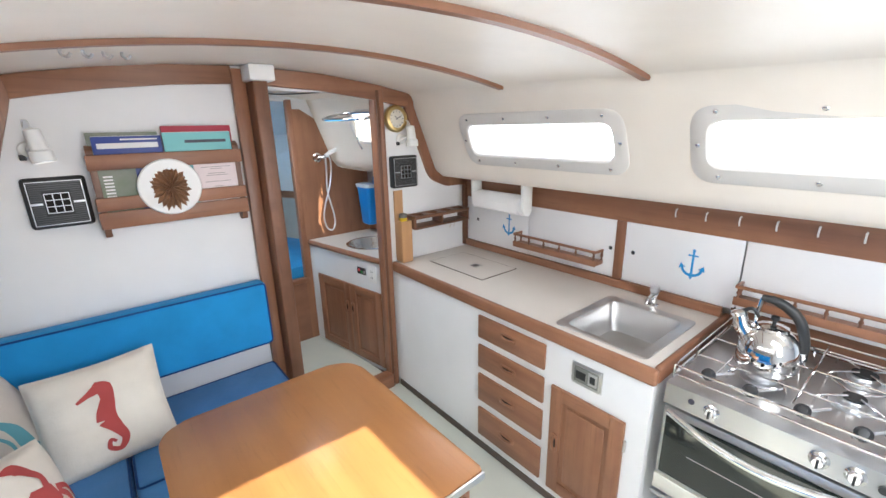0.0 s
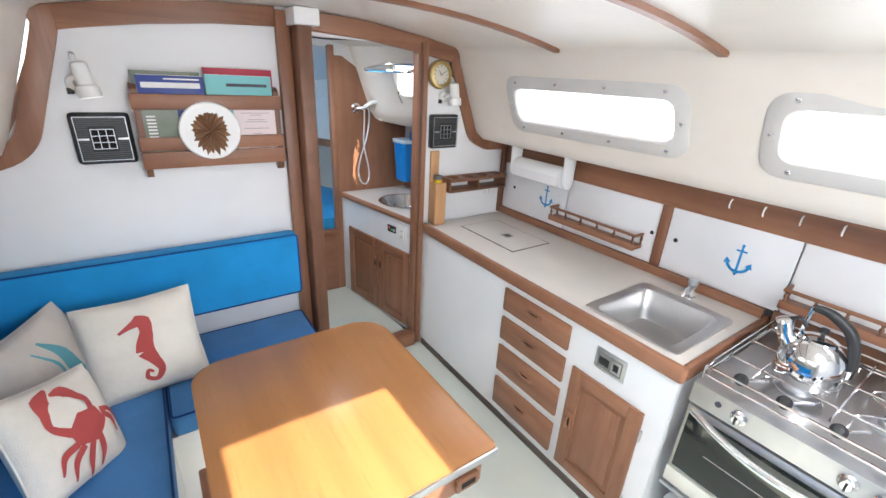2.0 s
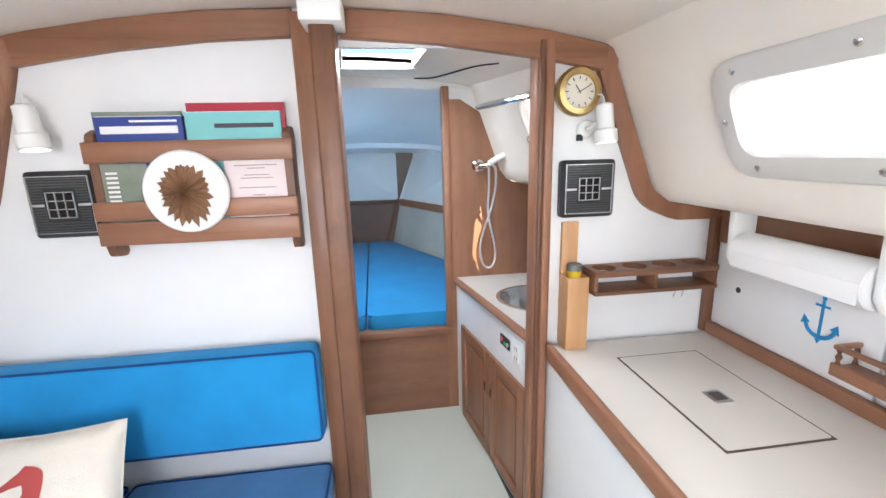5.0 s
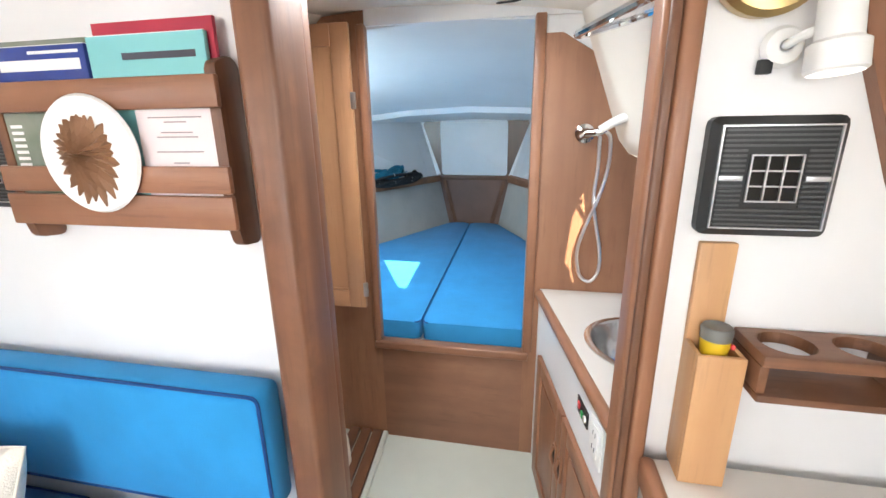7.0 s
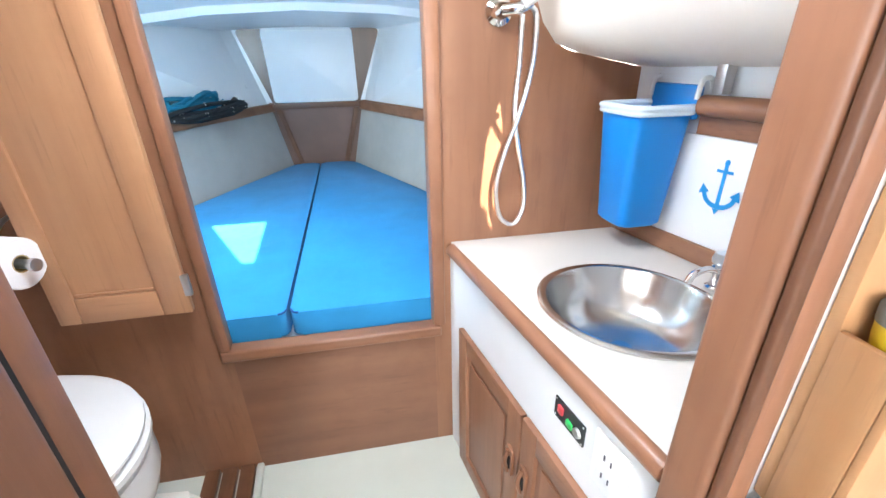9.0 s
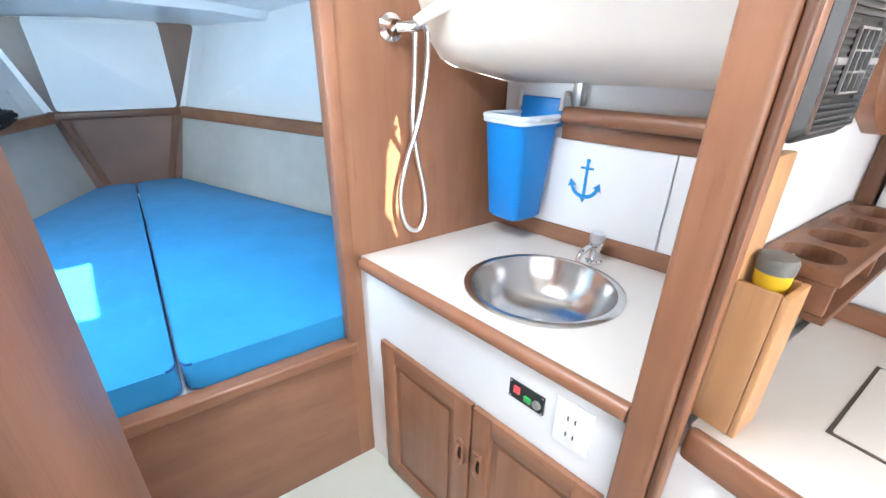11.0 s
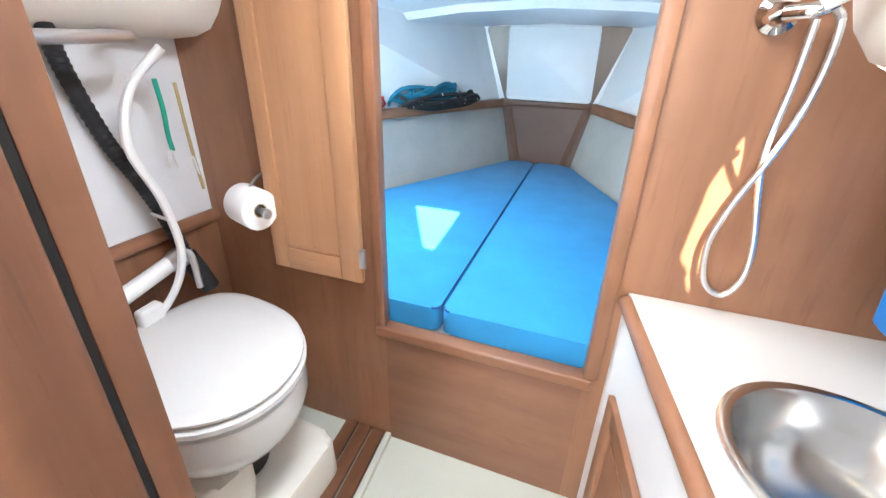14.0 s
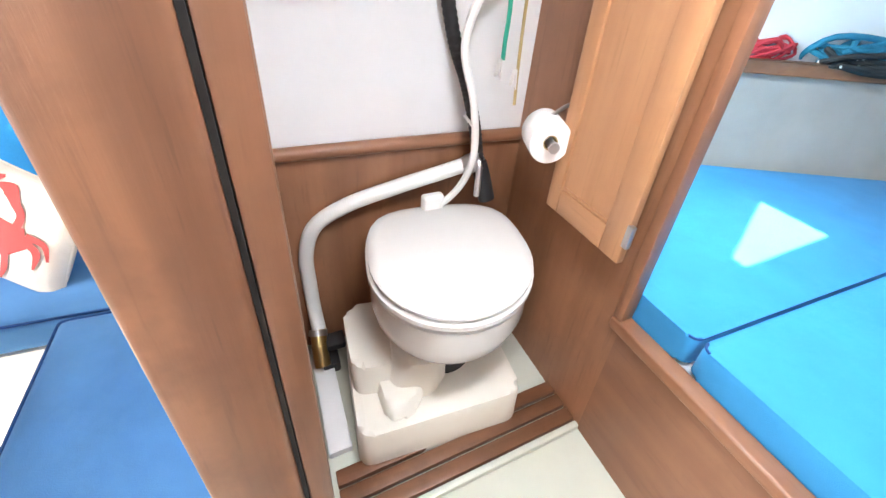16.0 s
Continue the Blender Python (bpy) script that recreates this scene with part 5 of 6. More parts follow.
def pillow(at, u, v, size, thick, label, cover, strokes, ink, spots=()):
    """A stuffed square pillow with pinched corners and a flat printed shape that follows its swell."""
    u, v = Vector(u).normalized(), Vector(v)
    v = (v - u * v.dot(u)).normalized()
    nrm = u.cross(v)
    at = Vector(at)
    t = thing("throw_pillow", at - v * (size / 2), label, "pillow", "settee pillows")

    def surf(a, b, s):
        pa, pb = 1 - abs(a) ** 2.4, 1 - abs(b) ** 2.4
        h = thick * 0.5 * max(0.0, pa * pb) ** 0.42 + 0.003
        k = 1 - 0.055 * (1 - abs(b) ** 1.6) * abs(a) ** 3, 1 - 0.055 * (1 - abs(a) ** 1.6) * abs(b) ** 3
        wob = 0.004 * math.sin(5 * a + 2 * b) * pa * pb
        return at + u * (a * size / 2 * k[0]) + v * (b * size / 2 * k[1]) + nrm * (s * h + wob)
    N = 22
    g = [-1 + 2 * i / N for i in range(N + 1)]
    bm = bmesh.new()
    fr = [[bm.verts.new(surf(a, b, 1)) for a in g] for b in g]
    bk = [[bm.verts.new(surf(a, b, -1)) for a in g] for b in g]
    for i in range(N):
        for j in range(N):
            bm.faces.new((fr[i][j], fr[i][j + 1], fr[i + 1][j + 1], fr[i + 1][j]))
            bm.faces.new((bk[i][j], bk[i + 1][j], bk[i + 1][j + 1], bk[i][j + 1]))
    for i in range(N):
        bm.faces.new((fr[0][i], bk[0][i], bk[0][i + 1], fr[0][i + 1]))
        bm.faces.new((fr[N][i], fr[N][i + 1], bk[N][i + 1], bk[N][i]))
        bm.faces.new((fr[i][0], fr[i + 1][0], bk[i + 1][0], bk[i][0]))
        bm.faces.new((fr[i][N], bk[i][N], bk[i + 1][N], fr[i + 1][N]))
    part("cover", bm, cover, t)
    edge = [surf(a, -1, 0) for a in g] + [surf(1, b, 0) for b in g[1:]] + [surf(a, 1, 0) for a in g[::-1][1:]] + [surf(-1, b, 0) for b in g[::-1][1:]]
    part("seam", tube(edge, 0.0035, 6, smooth=0, closed=True), cover, t)
    bm = bmesh.new()
    for si, (pts, wid) in enumerate(strokes):
        path = curve_pts([(p[0], p[1], 0) for p in pts], 5)
        m = len(path)
        lift = nrm * (0.0022 + 0.0003 * si)
        rows = []
        for i, p in enumerate(path):
            d = (path[min(i + 1, m - 1)] - path[max(i - 1, 0)]).normalized()
            s = Vector((-d.y, d.x, 0))
            f = i / (m - 1) * (len(wid) - 1)
            k = min(int(f), len(wid) - 2)
            w = wid[k] + (wid[k + 1] - wid[k]) * (f - k)
            rows.append([surf(p.x + s.x * w * e, p.y + s.y * w * e, 1) + lift for e in (-1, -0.5, 0, 0.5, 1)])
        grid_face(rows, bm)
    part("print", bm, ink, t, "faded printed shape")
    return t


SEAHORSE = [([(-0.38, 0.36), (-0.2, 0.44), (0.0, 0.52)], (0.03, 0.06, 0.12)), ([(-0.05, 0.62), (0.08, 0.5), (0.1, 0.3), (0.02, 0.05), (0.0, -0.1)], (0.05, 0.16, 0.13, 0.18, 0.2)),
            ([(0.0, -0.08), (0.12, -0.3), (0.2, -0.52), (0.08, -0.70), (-0.08, -0.62), (-0.04, -0.48), (0.04, -0.54)], (0.19, 0.12, 0.08, 0.06, 0.05, 0.04, 0.03))]
CRAB = [([(-0.22, -0.12), (0.05, -0.05), (0.34, 0.04)], (0.12, 0.27, 0.14)), ([(-0.2, -0.02), (-0.42, 0.18), (-0.40, 0.42)], (0.07, 0.05, 0.07)), ([(-0.42, 0.36), (-0.36, 0.58), (-0.18, 0.74)], (0.05, 0.12, 0.02)),
        ([(0.2, 0.1), (0.22, 0.32), (0.08, 0.48)], (0.06, 0.05, 0.06)), ([(0.14, 0.42), (-0.02, 0.60), (-0.2, 0.62)], (0.05, 0.10, 0.02)),
        ([(-0.2, -0.2), (-0.46, -0.26), (-0.56, -0.48)], (0.05, 0.05, 0.015)), ([(-0.12, -0.26), (-0.34, -0.42), (-0.40, -0.66)], (0.05, 0.05, 0.015)), ([(0.02, -0.26), (-0.10, -0.52), (-0.12, -0.76)], (0.05, 0.05, 0.015)),
        ([(0.14, -0.22), (0.14, -0.46), (0.06, -0.70)], (0.05, 0.05, 0.015)), ([(0.34, 0.02), (0.5, -0.12), (0.5, -0.36)], (0.05, 0.05, 0.015)), ([(0.34, 0.08), (0.56, 0.02), (0.64, -0.2)], (0.05, 0.04, 0.015))]
SPRAY = [([(0.1, 0.6), (0.25, 0.2), (0.2, -0.3), (0.35, -0.7)], (0.02, 0.10, 0.12, 0.03)), ([(-0.1, 0.5), (0.05, 0.1), (0.0, -0.2)], (0.015, 0.03, 0.02))]
pillow((-1.17, -0.33, 0.635), (1, 0.06, 0.03), (0.05, 0.40, 0.9), 0.41, 0.13, "cream canvas pillow with a red curled sea motif", canvas, [([(x * 0.92, y * 1.0) for x, y in p], [w * 0.8 for w in wd]) for p, wd in SEAHORSE], print_red)
pillow((-1.40, -0.72, 0.615), (0.50, 0.80, -0.30), (-0.25, 0.42, 0.88), 0.36, 0.12, "cream canvas pillow with a red clawed sea motif", canvas, [([(x * 1.22 + 0.05, y * 1.22 - 0.02) for x, y in p], [w * 1.2 for w in wd]) for p, wd in CRAB], print_red)
pillow((-1.47, -0.34, 0.62), (0.62, 0.75, 0.18), (-0.35, 0.35, 0.85), 0.40, 0.11, "oatmeal canvas pillow with a teal motif", canvas_grey, SPRAY, print_teal)

# book rack on the bulkhead
br_ = thing("book_rack", (-0.77, -0.05, 1.27), "teak slatted book rack on the bulkhead", "rack")
RX0, RX1 = -1.036, -0.470
for xx in (RX0 + 0.012, RX1 - 0.012):
    pts = round_poly([(-0.002, 1.268), (-0.062, 1.275), (-0.072, 1.315), (-0.072, 1.635), (-0.030, 1.652), (-0.002, 1.640)], 0.014, 4)
    part("end_board", plate([(xx - 0.012, p[0], p[1]) for p in pts], (0.024, 0, 0), 0.003), brown_z, br_)
for z0, z1 in ((1.553, 1.614), (1.387, 1.442), (1.312, 1.382)):
    part("slat", box((RX0 - 0.006, -0.087, z0), (RX1 + 0.006, -0.0725, z1), 0.004), teak_x, br_)
part("rack_floor", box((RX0 + 0.026, -0.070, 1.314), (RX1 - 0.026, -0.002, 1.326)), teak_x, br_)


def booklet(name, x0, x1, z0, z1, y, thick, lean, material, label, bars=(), cat="book"):
    x0, x1 = x0 + 0.02, x1 + 0.02
    t = thing(name, ((x0 + x1) / 2, y, z0), label, cat)
    part("cover", plate([(x0, y, z0), (x1, y, z0), (x1, y + lean, z1), (x0, y + lean, z1)], (0, thick, 0), 0.0015), material, t)
    part("pages", plate([(x0 + 0.003, y + 0.0015, z0 + 0.002), (x1 - 0.002, y + 0.0015, z0 + 0.002), (x1 - 0.002, y + lean + 0.0015, z1 + 0.0015), (x0 + 0.003, y + lean + 0.0015, z1 + 0.0015)], (0, thick - 0.003, 0)), paper, t)
    for a, b, c, d, m in bars:
        def pt(f, g):
            return (x0 + (x1 - x0) * f, y + lean * g - 0.0012, z0 + (z1 - z0) * g)
        part("print_bar", plate([pt(a, c), pt(b, c), pt(b, d), pt(a, d)], (0, 0.0009, 0)), m, t, smooth=False)
    return t


booklet("guide_book", -1.030, -0.792, 1.328, 1.684, -0.066, 0.02, 0.006, cover_blue, "dark blue guide book with a white title line", ((0.06, 0.94, 0.865, 0.925, paper), (0.40, 0.94, 0.955, 0.972, paper)))
booklet("thin_booklet", -1.045, -0.80, 1.328, 1.700, -0.040, 0.006, 0.002, cover_green, "thin patterned booklet behind the guide book")
booklet("tide_book", -0.786, -0.515, 1.328, 1.694, -0.064, 0.012, 0.006, cover_teal, "pale teal booklet with a small grey title", ((0.30, 0.92, 0.875, 0.91, dark_ink),))
booklet("red_folder", -0.785, -0.505, 1.328, 1.722, -0.044, 0.010, 0.003, cover_red, "red folder standing at the back of the rack")
booklet("patterned_magazine", -1.032, -0.905, 1.328, 1.553, -0.0705, 0.003, 0.001, cover_green, "green patterned magazine in the rack front", [(0.1, 0.35, 0.50 + 0.06 * k, 0.53 + 0.06 * k, paper) for k in range(7)])
booklet("printed_card", -0.690, -0.508, 1.328, 1.552, -0.0715, 0.0024, 0.001, pink_paper, "pale pink card with lines of small print", [(0.5 - w, 0.5 + w, z, z + 0.012, grey_ink) for w, z in ((0.34, 0.93), (0.14, 0.89), (0.2, 0.80), (0.26, 0.76), (0.3, 0.63), (0.1, 0.53))], "card")
md = thing("wooden_medallion", (-0.775, -0.09, 1.345), "white round plaque with a carved wooden leaf relief", "plaque")
part("plaque", lathe([(0, 0.001), (0.118, 0.001), (0.121, 0.006), (0.116, 0.012), (0, 0.013)], (-0.775, -0.088, 1.466), (0, -1, 0), 40), plastic_w, md)
carve = timber("carved_wood", (0.30, 0.16, 0.085), (0.22, 0.11, 0.055), 2, 0.6)
bm = bmesh.new()
rnd = random.Random(4)
for ring, (cnt, r0, r1, w, lift) in enumerate(((24, 0.035, 0.092, 0.012, 0.010), (20, 0.024, 0.078, 0.012, 0.017), (16, 0.012, 0.060, 0.011, 0.024), (11, 0.004, 0.040, 0.010, 0.030), (7, 0.0, 0.022, 0.008, 0.034))):
    for k in range(cnt):
        a = 2 * math.pi * (k + 0.5 * (ring % 2)) / cnt + rnd.uniform(-0.06, 0.06)
        e = 1.0 + (0.14 if math.cos(a) < -0.6 else -0.08) + rnd.uniform(-0.09, 0.09)
        d, s = Vector((math.sin(a) * 0.86, 0, math.cos(a))), Vector((math.cos(a), 0, -math.sin(a)))
        c = Vector((-0.775, -0.101, 1.468))
        rows = []
        for f, ww, h in ((0, 0.5, 0.5), (0.35, 1.0, 1.0), (0.7, 0.8, 0.9), (1.0, 0.05, 0.35)):
            p = c + d * (r0 + (r1 * e - r0) * f)
            rows.append([p - s * (w * ww), p + Vector((0, -lift * h, 0)), p + s * (w * ww)])
        grid_face(rows, bm)
part("leaf_carving", bm, carve, md, "carved brown leaf relief")

# ---- things: head compartment ----
def van_x(y):
    """Front face of the basin cabinet."""
    return 0.262 + 0.095 * (YF - y)


VZ = 0.855
vc = thing("basin_cabinet", (0.5, 0.45, -0.02), "white basin cabinet with two framed teak doors", "cabinet")
vbody = part("carcass", plate([(van_x(0.04), 0.04, -0.018), (van_x(YF - 0.002), YF - 0.002, -0.018), (hull_s(YF) - 0.002, YF - 0.002, -0.018), (hull_s(0.04) - 0.002, 0.04, -0.018)], (0, 0, VZ - 0.045 + 0.018)), cool_white, vc)
cut(vbody, (0.358, 0.22, 0.66), (0.80, 0.65, 0.95))
part("floor_seam", obox((van_x(0.04) - 0.006, 0.04, -0.012), (van_x(YF - 0.025) - 0.006, YF - 0.025, -0.012), 0.012, 0.014), joint_dark, vc)
for y0, y1, hy in ((0.395, 0.77, 0.425), (0.05, 0.388, 0.36)):
    d = panel_door("door", y0, y1, 0.035, 0.605, van_x, vc, "framed teak cabinet door")
    pull(hy, 0.42, van_x(hy) - 0.018, d, True)
for yy, zz in ((0.775, 0.56), (0.775, 0.14), (0.047, 0.56), (0.047, 0.14)):
    part("hinge", tube([(van_x(yy) - 0.01, yy, zz - 0.022), (van_x(yy) - 0.01, yy, zz + 0.022)], 0.005, 8, smooth=0), brass, vc)
ht = thing("vanity_counter", (0.55, 0.45, VZ - 0.045), "cream laminate basin top with rounded teak nosing", "countertop")
htop = part("worktop", plate([(van_x(0.04) + 0.004, 0.04, VZ - 0.044), (van_x(YF) + 0.004, YF - 0.002, VZ - 0.044), (hull_s(YF) - 0.001, YF - 0.002, VZ - 0.044), (hull_s(0.04) - 0.001, 0.04, VZ - 0.044)], (0, 0, 0.044)), laminate, ht)
bc_ = Vector((0.558, 0.435, VZ))
hb = lathe([(0, -0.2), (0.185, -0.2), (0.185, 0.2), (0, 0.2)], bc_, seg=40)
bmesh.ops.recalc_face_normals(hb, faces=hb.faces[:])
cut_mesh(htop, hb)
part("nosing", tube([(van_x(0.045) - 0.002, 0.045, VZ - 0.018), (van_x(0.45) - 0.002, 0.45, VZ - 0.018), (van_x(YF - 0.022) - 0.002, YF - 0.022, VZ - 0.018)], 0.020, 12), teak_y, ht)
part("upstand", plate([(hull_s(0.04) - 0.02, 0.04, VZ + 0.001), (hull_s(YF - 0.002) - 0.02, YF - 0.002, VZ + 0.001), (hull_s(YF - 0.002) - 0.02, YF - 0.002, VZ + 0.055), (hull_s(0.04) - 0.02, 0.04, VZ + 0.055)], (0.019, 0, 0), 0.004), teak_y, ht)
bs = thing("round_basin", bc_ - Vector((0, 0, 0.13)), "round polished steel wash basin", "sink")
part("bowl", lathe([(0.204, 0.001), (0.204, 0.004), (0.197, 0.007), (0.184, 0.006), (0.179, -0.004), (0.168, -0.045), (0.140, -0.090), (0.102, -0.115), (0.03, -0.124), (0.0, -0.125)], bc_, seg=56), basin_steel, bs)
part("drain", lathe([(0.0, -0.120), (0.014, -0.120), (0.024, -0.119), (0.028, -0.123)], bc_, seg=24), chrome, bs)
tap((0.80, 0.455, VZ), (-1, -0.15, 0), "short chrome pump tap beside the basin")
sp_ = thing("pump_switch_panel", (van_x(0.25), 0.25, 0.7), "small black switch panel with red and green rockers", "switch")
part("plate", plate([(van_x(0.21) - 0.004, 0.208, 0.705), (van_x(0.3) - 0.004, 0.298, 0.705), (van_x(0.3) - 0.004, 0.298, 0.755), (van_x(0.21) - 0.004, 0.208, 0.755)], (0.003, 0, 0)), black_plastic, sp_)
part("red_rocker", box((van_x(0.27) - 0.010, 0.268, 0.726), (van_x(0.27) - 0.0045, 0.284, 0.744), 0.001), led_red, sp_)
part("green_rocker", box((van_x(0.245) - 0.010, 0.238, 0.718), (van_x(0.245) - 0.0045, 0.256, 0.732), 0.001), led_green, sp_)
part("dial", lathe([(0.011, 0), (0.010, 0.006), (0, 0.006)], (van_x(0.225) - 0.0042, 0.224, 0.726), (-1, 0, 0), 14), steel, sp_)
for yy in (0.212, 0.294):
    for zz in (0.709, 0.751):
        part("screw", lathe([(0.0025, 0), (0.002, 0.001), (0, 0.001)], (van_x(yy) - 0.004, yy, zz), (-1, 0, 0), 8), steel, sp_)
ol = thing("power_outlet", (van_x(0.14), 0.14, 0.665), "white double power outlet on the cabinet face", "outlet")
part("cover_plate", plate([(van_x(0.1) - 0.006, 0.1, 0.666), (van_x(0.18) - 0.006, 0.18, 0.666), (van_x(0.18) - 0.006, 0.18, 0.788), (van_x(0.1) - 0.006, 0.1, 0.788)], (0.005, 0, 0), 0.002), plastic_w, ol)
part("receptacle", plate([(van_x(0.12) - 0.009, 0.12, 0.687), (van_x(0.16) - 0.009, 0.16, 0.687), (van_x(0.16) - 0.009, 0.16, 0.767), (van_x(0.12) - 0.009, 0.12, 0.767)], (0.003, 0, 0), 0.001), plastic_w, ol)
for zz in (0.705, 0.748):
    for yy in (0.132, 0.148):
        part("slot", box((van_x(yy) - 0.0104, yy - 0.0016, zz - 0.006), (van_x(yy) - 0.0094, yy + 0.0016, zz + 0.006)), dark_ink, ol)

# back of the basin: sliding panels, rail, rubbish bin


def bpanel(y0, y1, anchor_y=None):
    t = thing("sliding_panel", (hull_s((y0 + y1) / 2), (y0 + y1) / 2, VZ + 0.056), "white sliding panel behind the basin" + (" with a blue anchor decal" if anchor_y else ""), "panel", "basin locker panels")
    part("board", plate([(hull_s(y0) - 0.012, y0, VZ + 0.056), (hull_s(y1) - 0.012, y1, VZ + 0.056), (hull_s(y1) - 0.012, y1, 1.19), (hull_s(y0) - 0.012, y0, 1.19)], (0.008, 0, 0), 0.0015), white_paint, t)
    if anchor_y:
        d = Vector((hull_s(-1) - hull_s(0), -1, 0)).normalized()
        anchor((hull_s(anchor_y) - 0.0125, anchor_y, 1.075), d, (0, 0, 1), (-1, 0, 0), 0.135, t)
    return t


bpanel(0.335, YF - 0.004, 0.565)
bpanel(0.04, 0.330, 0.135)
hr = thing("basin_rail", (0.85, 0.45, 1.19), "rounded teak rail above the basin panels", "rail", kind="structure")
part("lower_rail", plate([(hull_s(0.04) - 0.018, 0.04, 1.191), (hull_s(0.66) - 0.018, 0.66, 1.191), (hull_s(0.66) - 0.018, 0.66, 1.238), (hull_s(0.04) - 0.018, 0.04, 1.238)], (0.017, 0, 0), 0.004), teak_y, hr)
part("round_rail", tube([(hull_s(0.04) - 0.03, 0.04, 1.262), (hull_s(0.35) - 0.03, 0.35, 1.264), (hull_s(0.645) - 0.03, 0.645, 1.262)], 0.025, 12), teak_y, hr)
part("bracket", box((hull_s(0.62) - 0.03, 0.605, 1.289), (hull_s(0.62) - 0.002, 0.635, 1.37), 0.003), steel, hr)

cloudy_rim = painted("cloudy_rim", (0.66, 0.76, 0.84), 0.25, 0.05)
bn = thing("waste_bin", (0.68, 0.71, 0.955), "bright blue hanging waste bin with a clear rim", "waste bin")
rings = []
bm = bmesh.new()
bcx, bcy = 0.752, 0.738
for z, wx, wy in ((0.935, 0.056, 0.054), (0.945, 0.064, 0.062), (1.238, 0.080, 0.078), (1.238, 0.077, 0.075), (0.95, 0.059, 0.056)):
    c = round_poly([(bcx - wx, bcy - wy), (bcx + wx, bcy - wy), (bcx + wx, bcy + wy), (bcx - wx, bcy + wy)], 0.028, 5)
    rings.append([bm.verts.new((p[0], p[1], z)) for p in c])
for a, b in zip(rings, rings[1:]):
    for k in range(len(a)):
        bm.faces.new((a[k], a[(k + 1) % len(a)], b[(k + 1) % len(a)], b[k]))
bm.faces.new(rings[0][::-1])
bm.faces.new(rings[-1])
part("bucket", bm, bucket_blue, bn)
rim = round_poly([(bcx - 0.083, bcy - 0.081), (bcx + 0.083, bcy - 0.081), (bcx + 0.083, bcy + 0.081), (bcx - 0.083, bcy + 0.081)], 0.03, 5)
for zz, rr in ((1.244, 0.007), (1.256, 0.009)):
    part("rim", tube([(p[0], p[1], zz) for p in rim] + [(rim[0][0], rim[0][1], zz)], rr, 8, smooth=0, closed=True), cloudy_rim, bn, "clear plastic rim")
part("hanger", box((bcx + 0.070, bcy - 0.082, 1.225), (bcx + 0.088, bcy + 0.078, 1.308), 0.008), bucket_blue, bn)
for yy in (-0.085, 0.074):
    part("hook_clip", tube([(bcx + 0.066, bcy + yy, 1.275), (bcx + 0.072, bcy + yy, 1.318), (bcx + 0.095, bcy + yy, 1.322), (bcx + 0.105, bcy + yy, 1.298)], 0.006, 8), plastic_w, bn)

# shower set on the forward bulkhead
shs = thing("hand_shower", (0.40, YF - 0.03, 0.87), "white hand shower on a chrome bracket with a looped metal hose", "shower")
sm = Vector((0.397, YF - 0.001, 1.485))
part("escutcheon", lathe([(0.036, 0), (0.035, 0.006), (0.022, 0.014), (0.018, 0.034)], sm, (0, -1, 0), 24), chrome, shs)
part("cradle", tube([sm + Vector((0, -0.03, 0)), sm + Vector((0.035, -0.05, 0.004)), sm + Vector((0.06, -0.052, 0.016))], 0.016, 10), chrome, shs)
part("lever", tube([sm + Vector((-0.01, -0.035, 0.0)), sm + Vector((-0.03, -0.045, -0.012))], 0.008, 8, smooth=0), chrome, shs)
part("handset", tube([sm + Vector((0.04, -0.058, 0.012)), sm + Vector((0.085, -0.07, 0.04)), sm + Vector((0.14, -0.085, 0.062)), sm + Vector((0.185, -0.095, 0.062))], lambda f: 0.014 + 0.007 * f, 12), plastic_w, shs)
part("spray_face", lathe([(0.026, 0), (0.030, 0.010), (0.026, 0.022), (0, 0.023)], sm + Vector((0.19, -0.10, 0.068)), (0.45, -0.2, -0.9), 18), alloy, shs)
hose = [sm + Vector(p) for p in ((0.045, -0.045, -0.01), (0.05, -0.03, -0.12), (0.045, -0.025, -0.24), (0.06, -0.022, -0.33), (0.085, -0.022, -0.45), (0.085, -0.025, -0.53), (0.055, -0.03, -0.575), (0.015, -0.025, -0.55), (0.0, -0.022, -0.46), (0.02, -0.025, -0.36), (0.06, -0.032, -0.24), (0.085, -0.035, -0.12), (0.08, -0.05, -0.02), (0.06, -0.058, 0.008))]
part("hose", tube(hose, lambda f: 0.0068 + 0.0007 * math.sin(f * 620), 8, smooth=14), alloy, shs)

# opening port over the basin
op = thing("opening_port", (0.60, 0.32, 1.60), "chrome opening port swung up over the basin", "window")
ring_pts = round_poly([(0.10, -0.10), (0.54, -0.10), (0.54, 0.10), (0.10, 0.10)], 0.09, 7)


def port_pt(a, b, lift):
    y = a
    f = (y - 0.022) / (YF - 0.022)
    x = 0.60 + (0.395 - 0.60) * f + (1.80 - (1.70 + b)) * 0.385
    return Vector((x - lift, y, 1.70 + b))


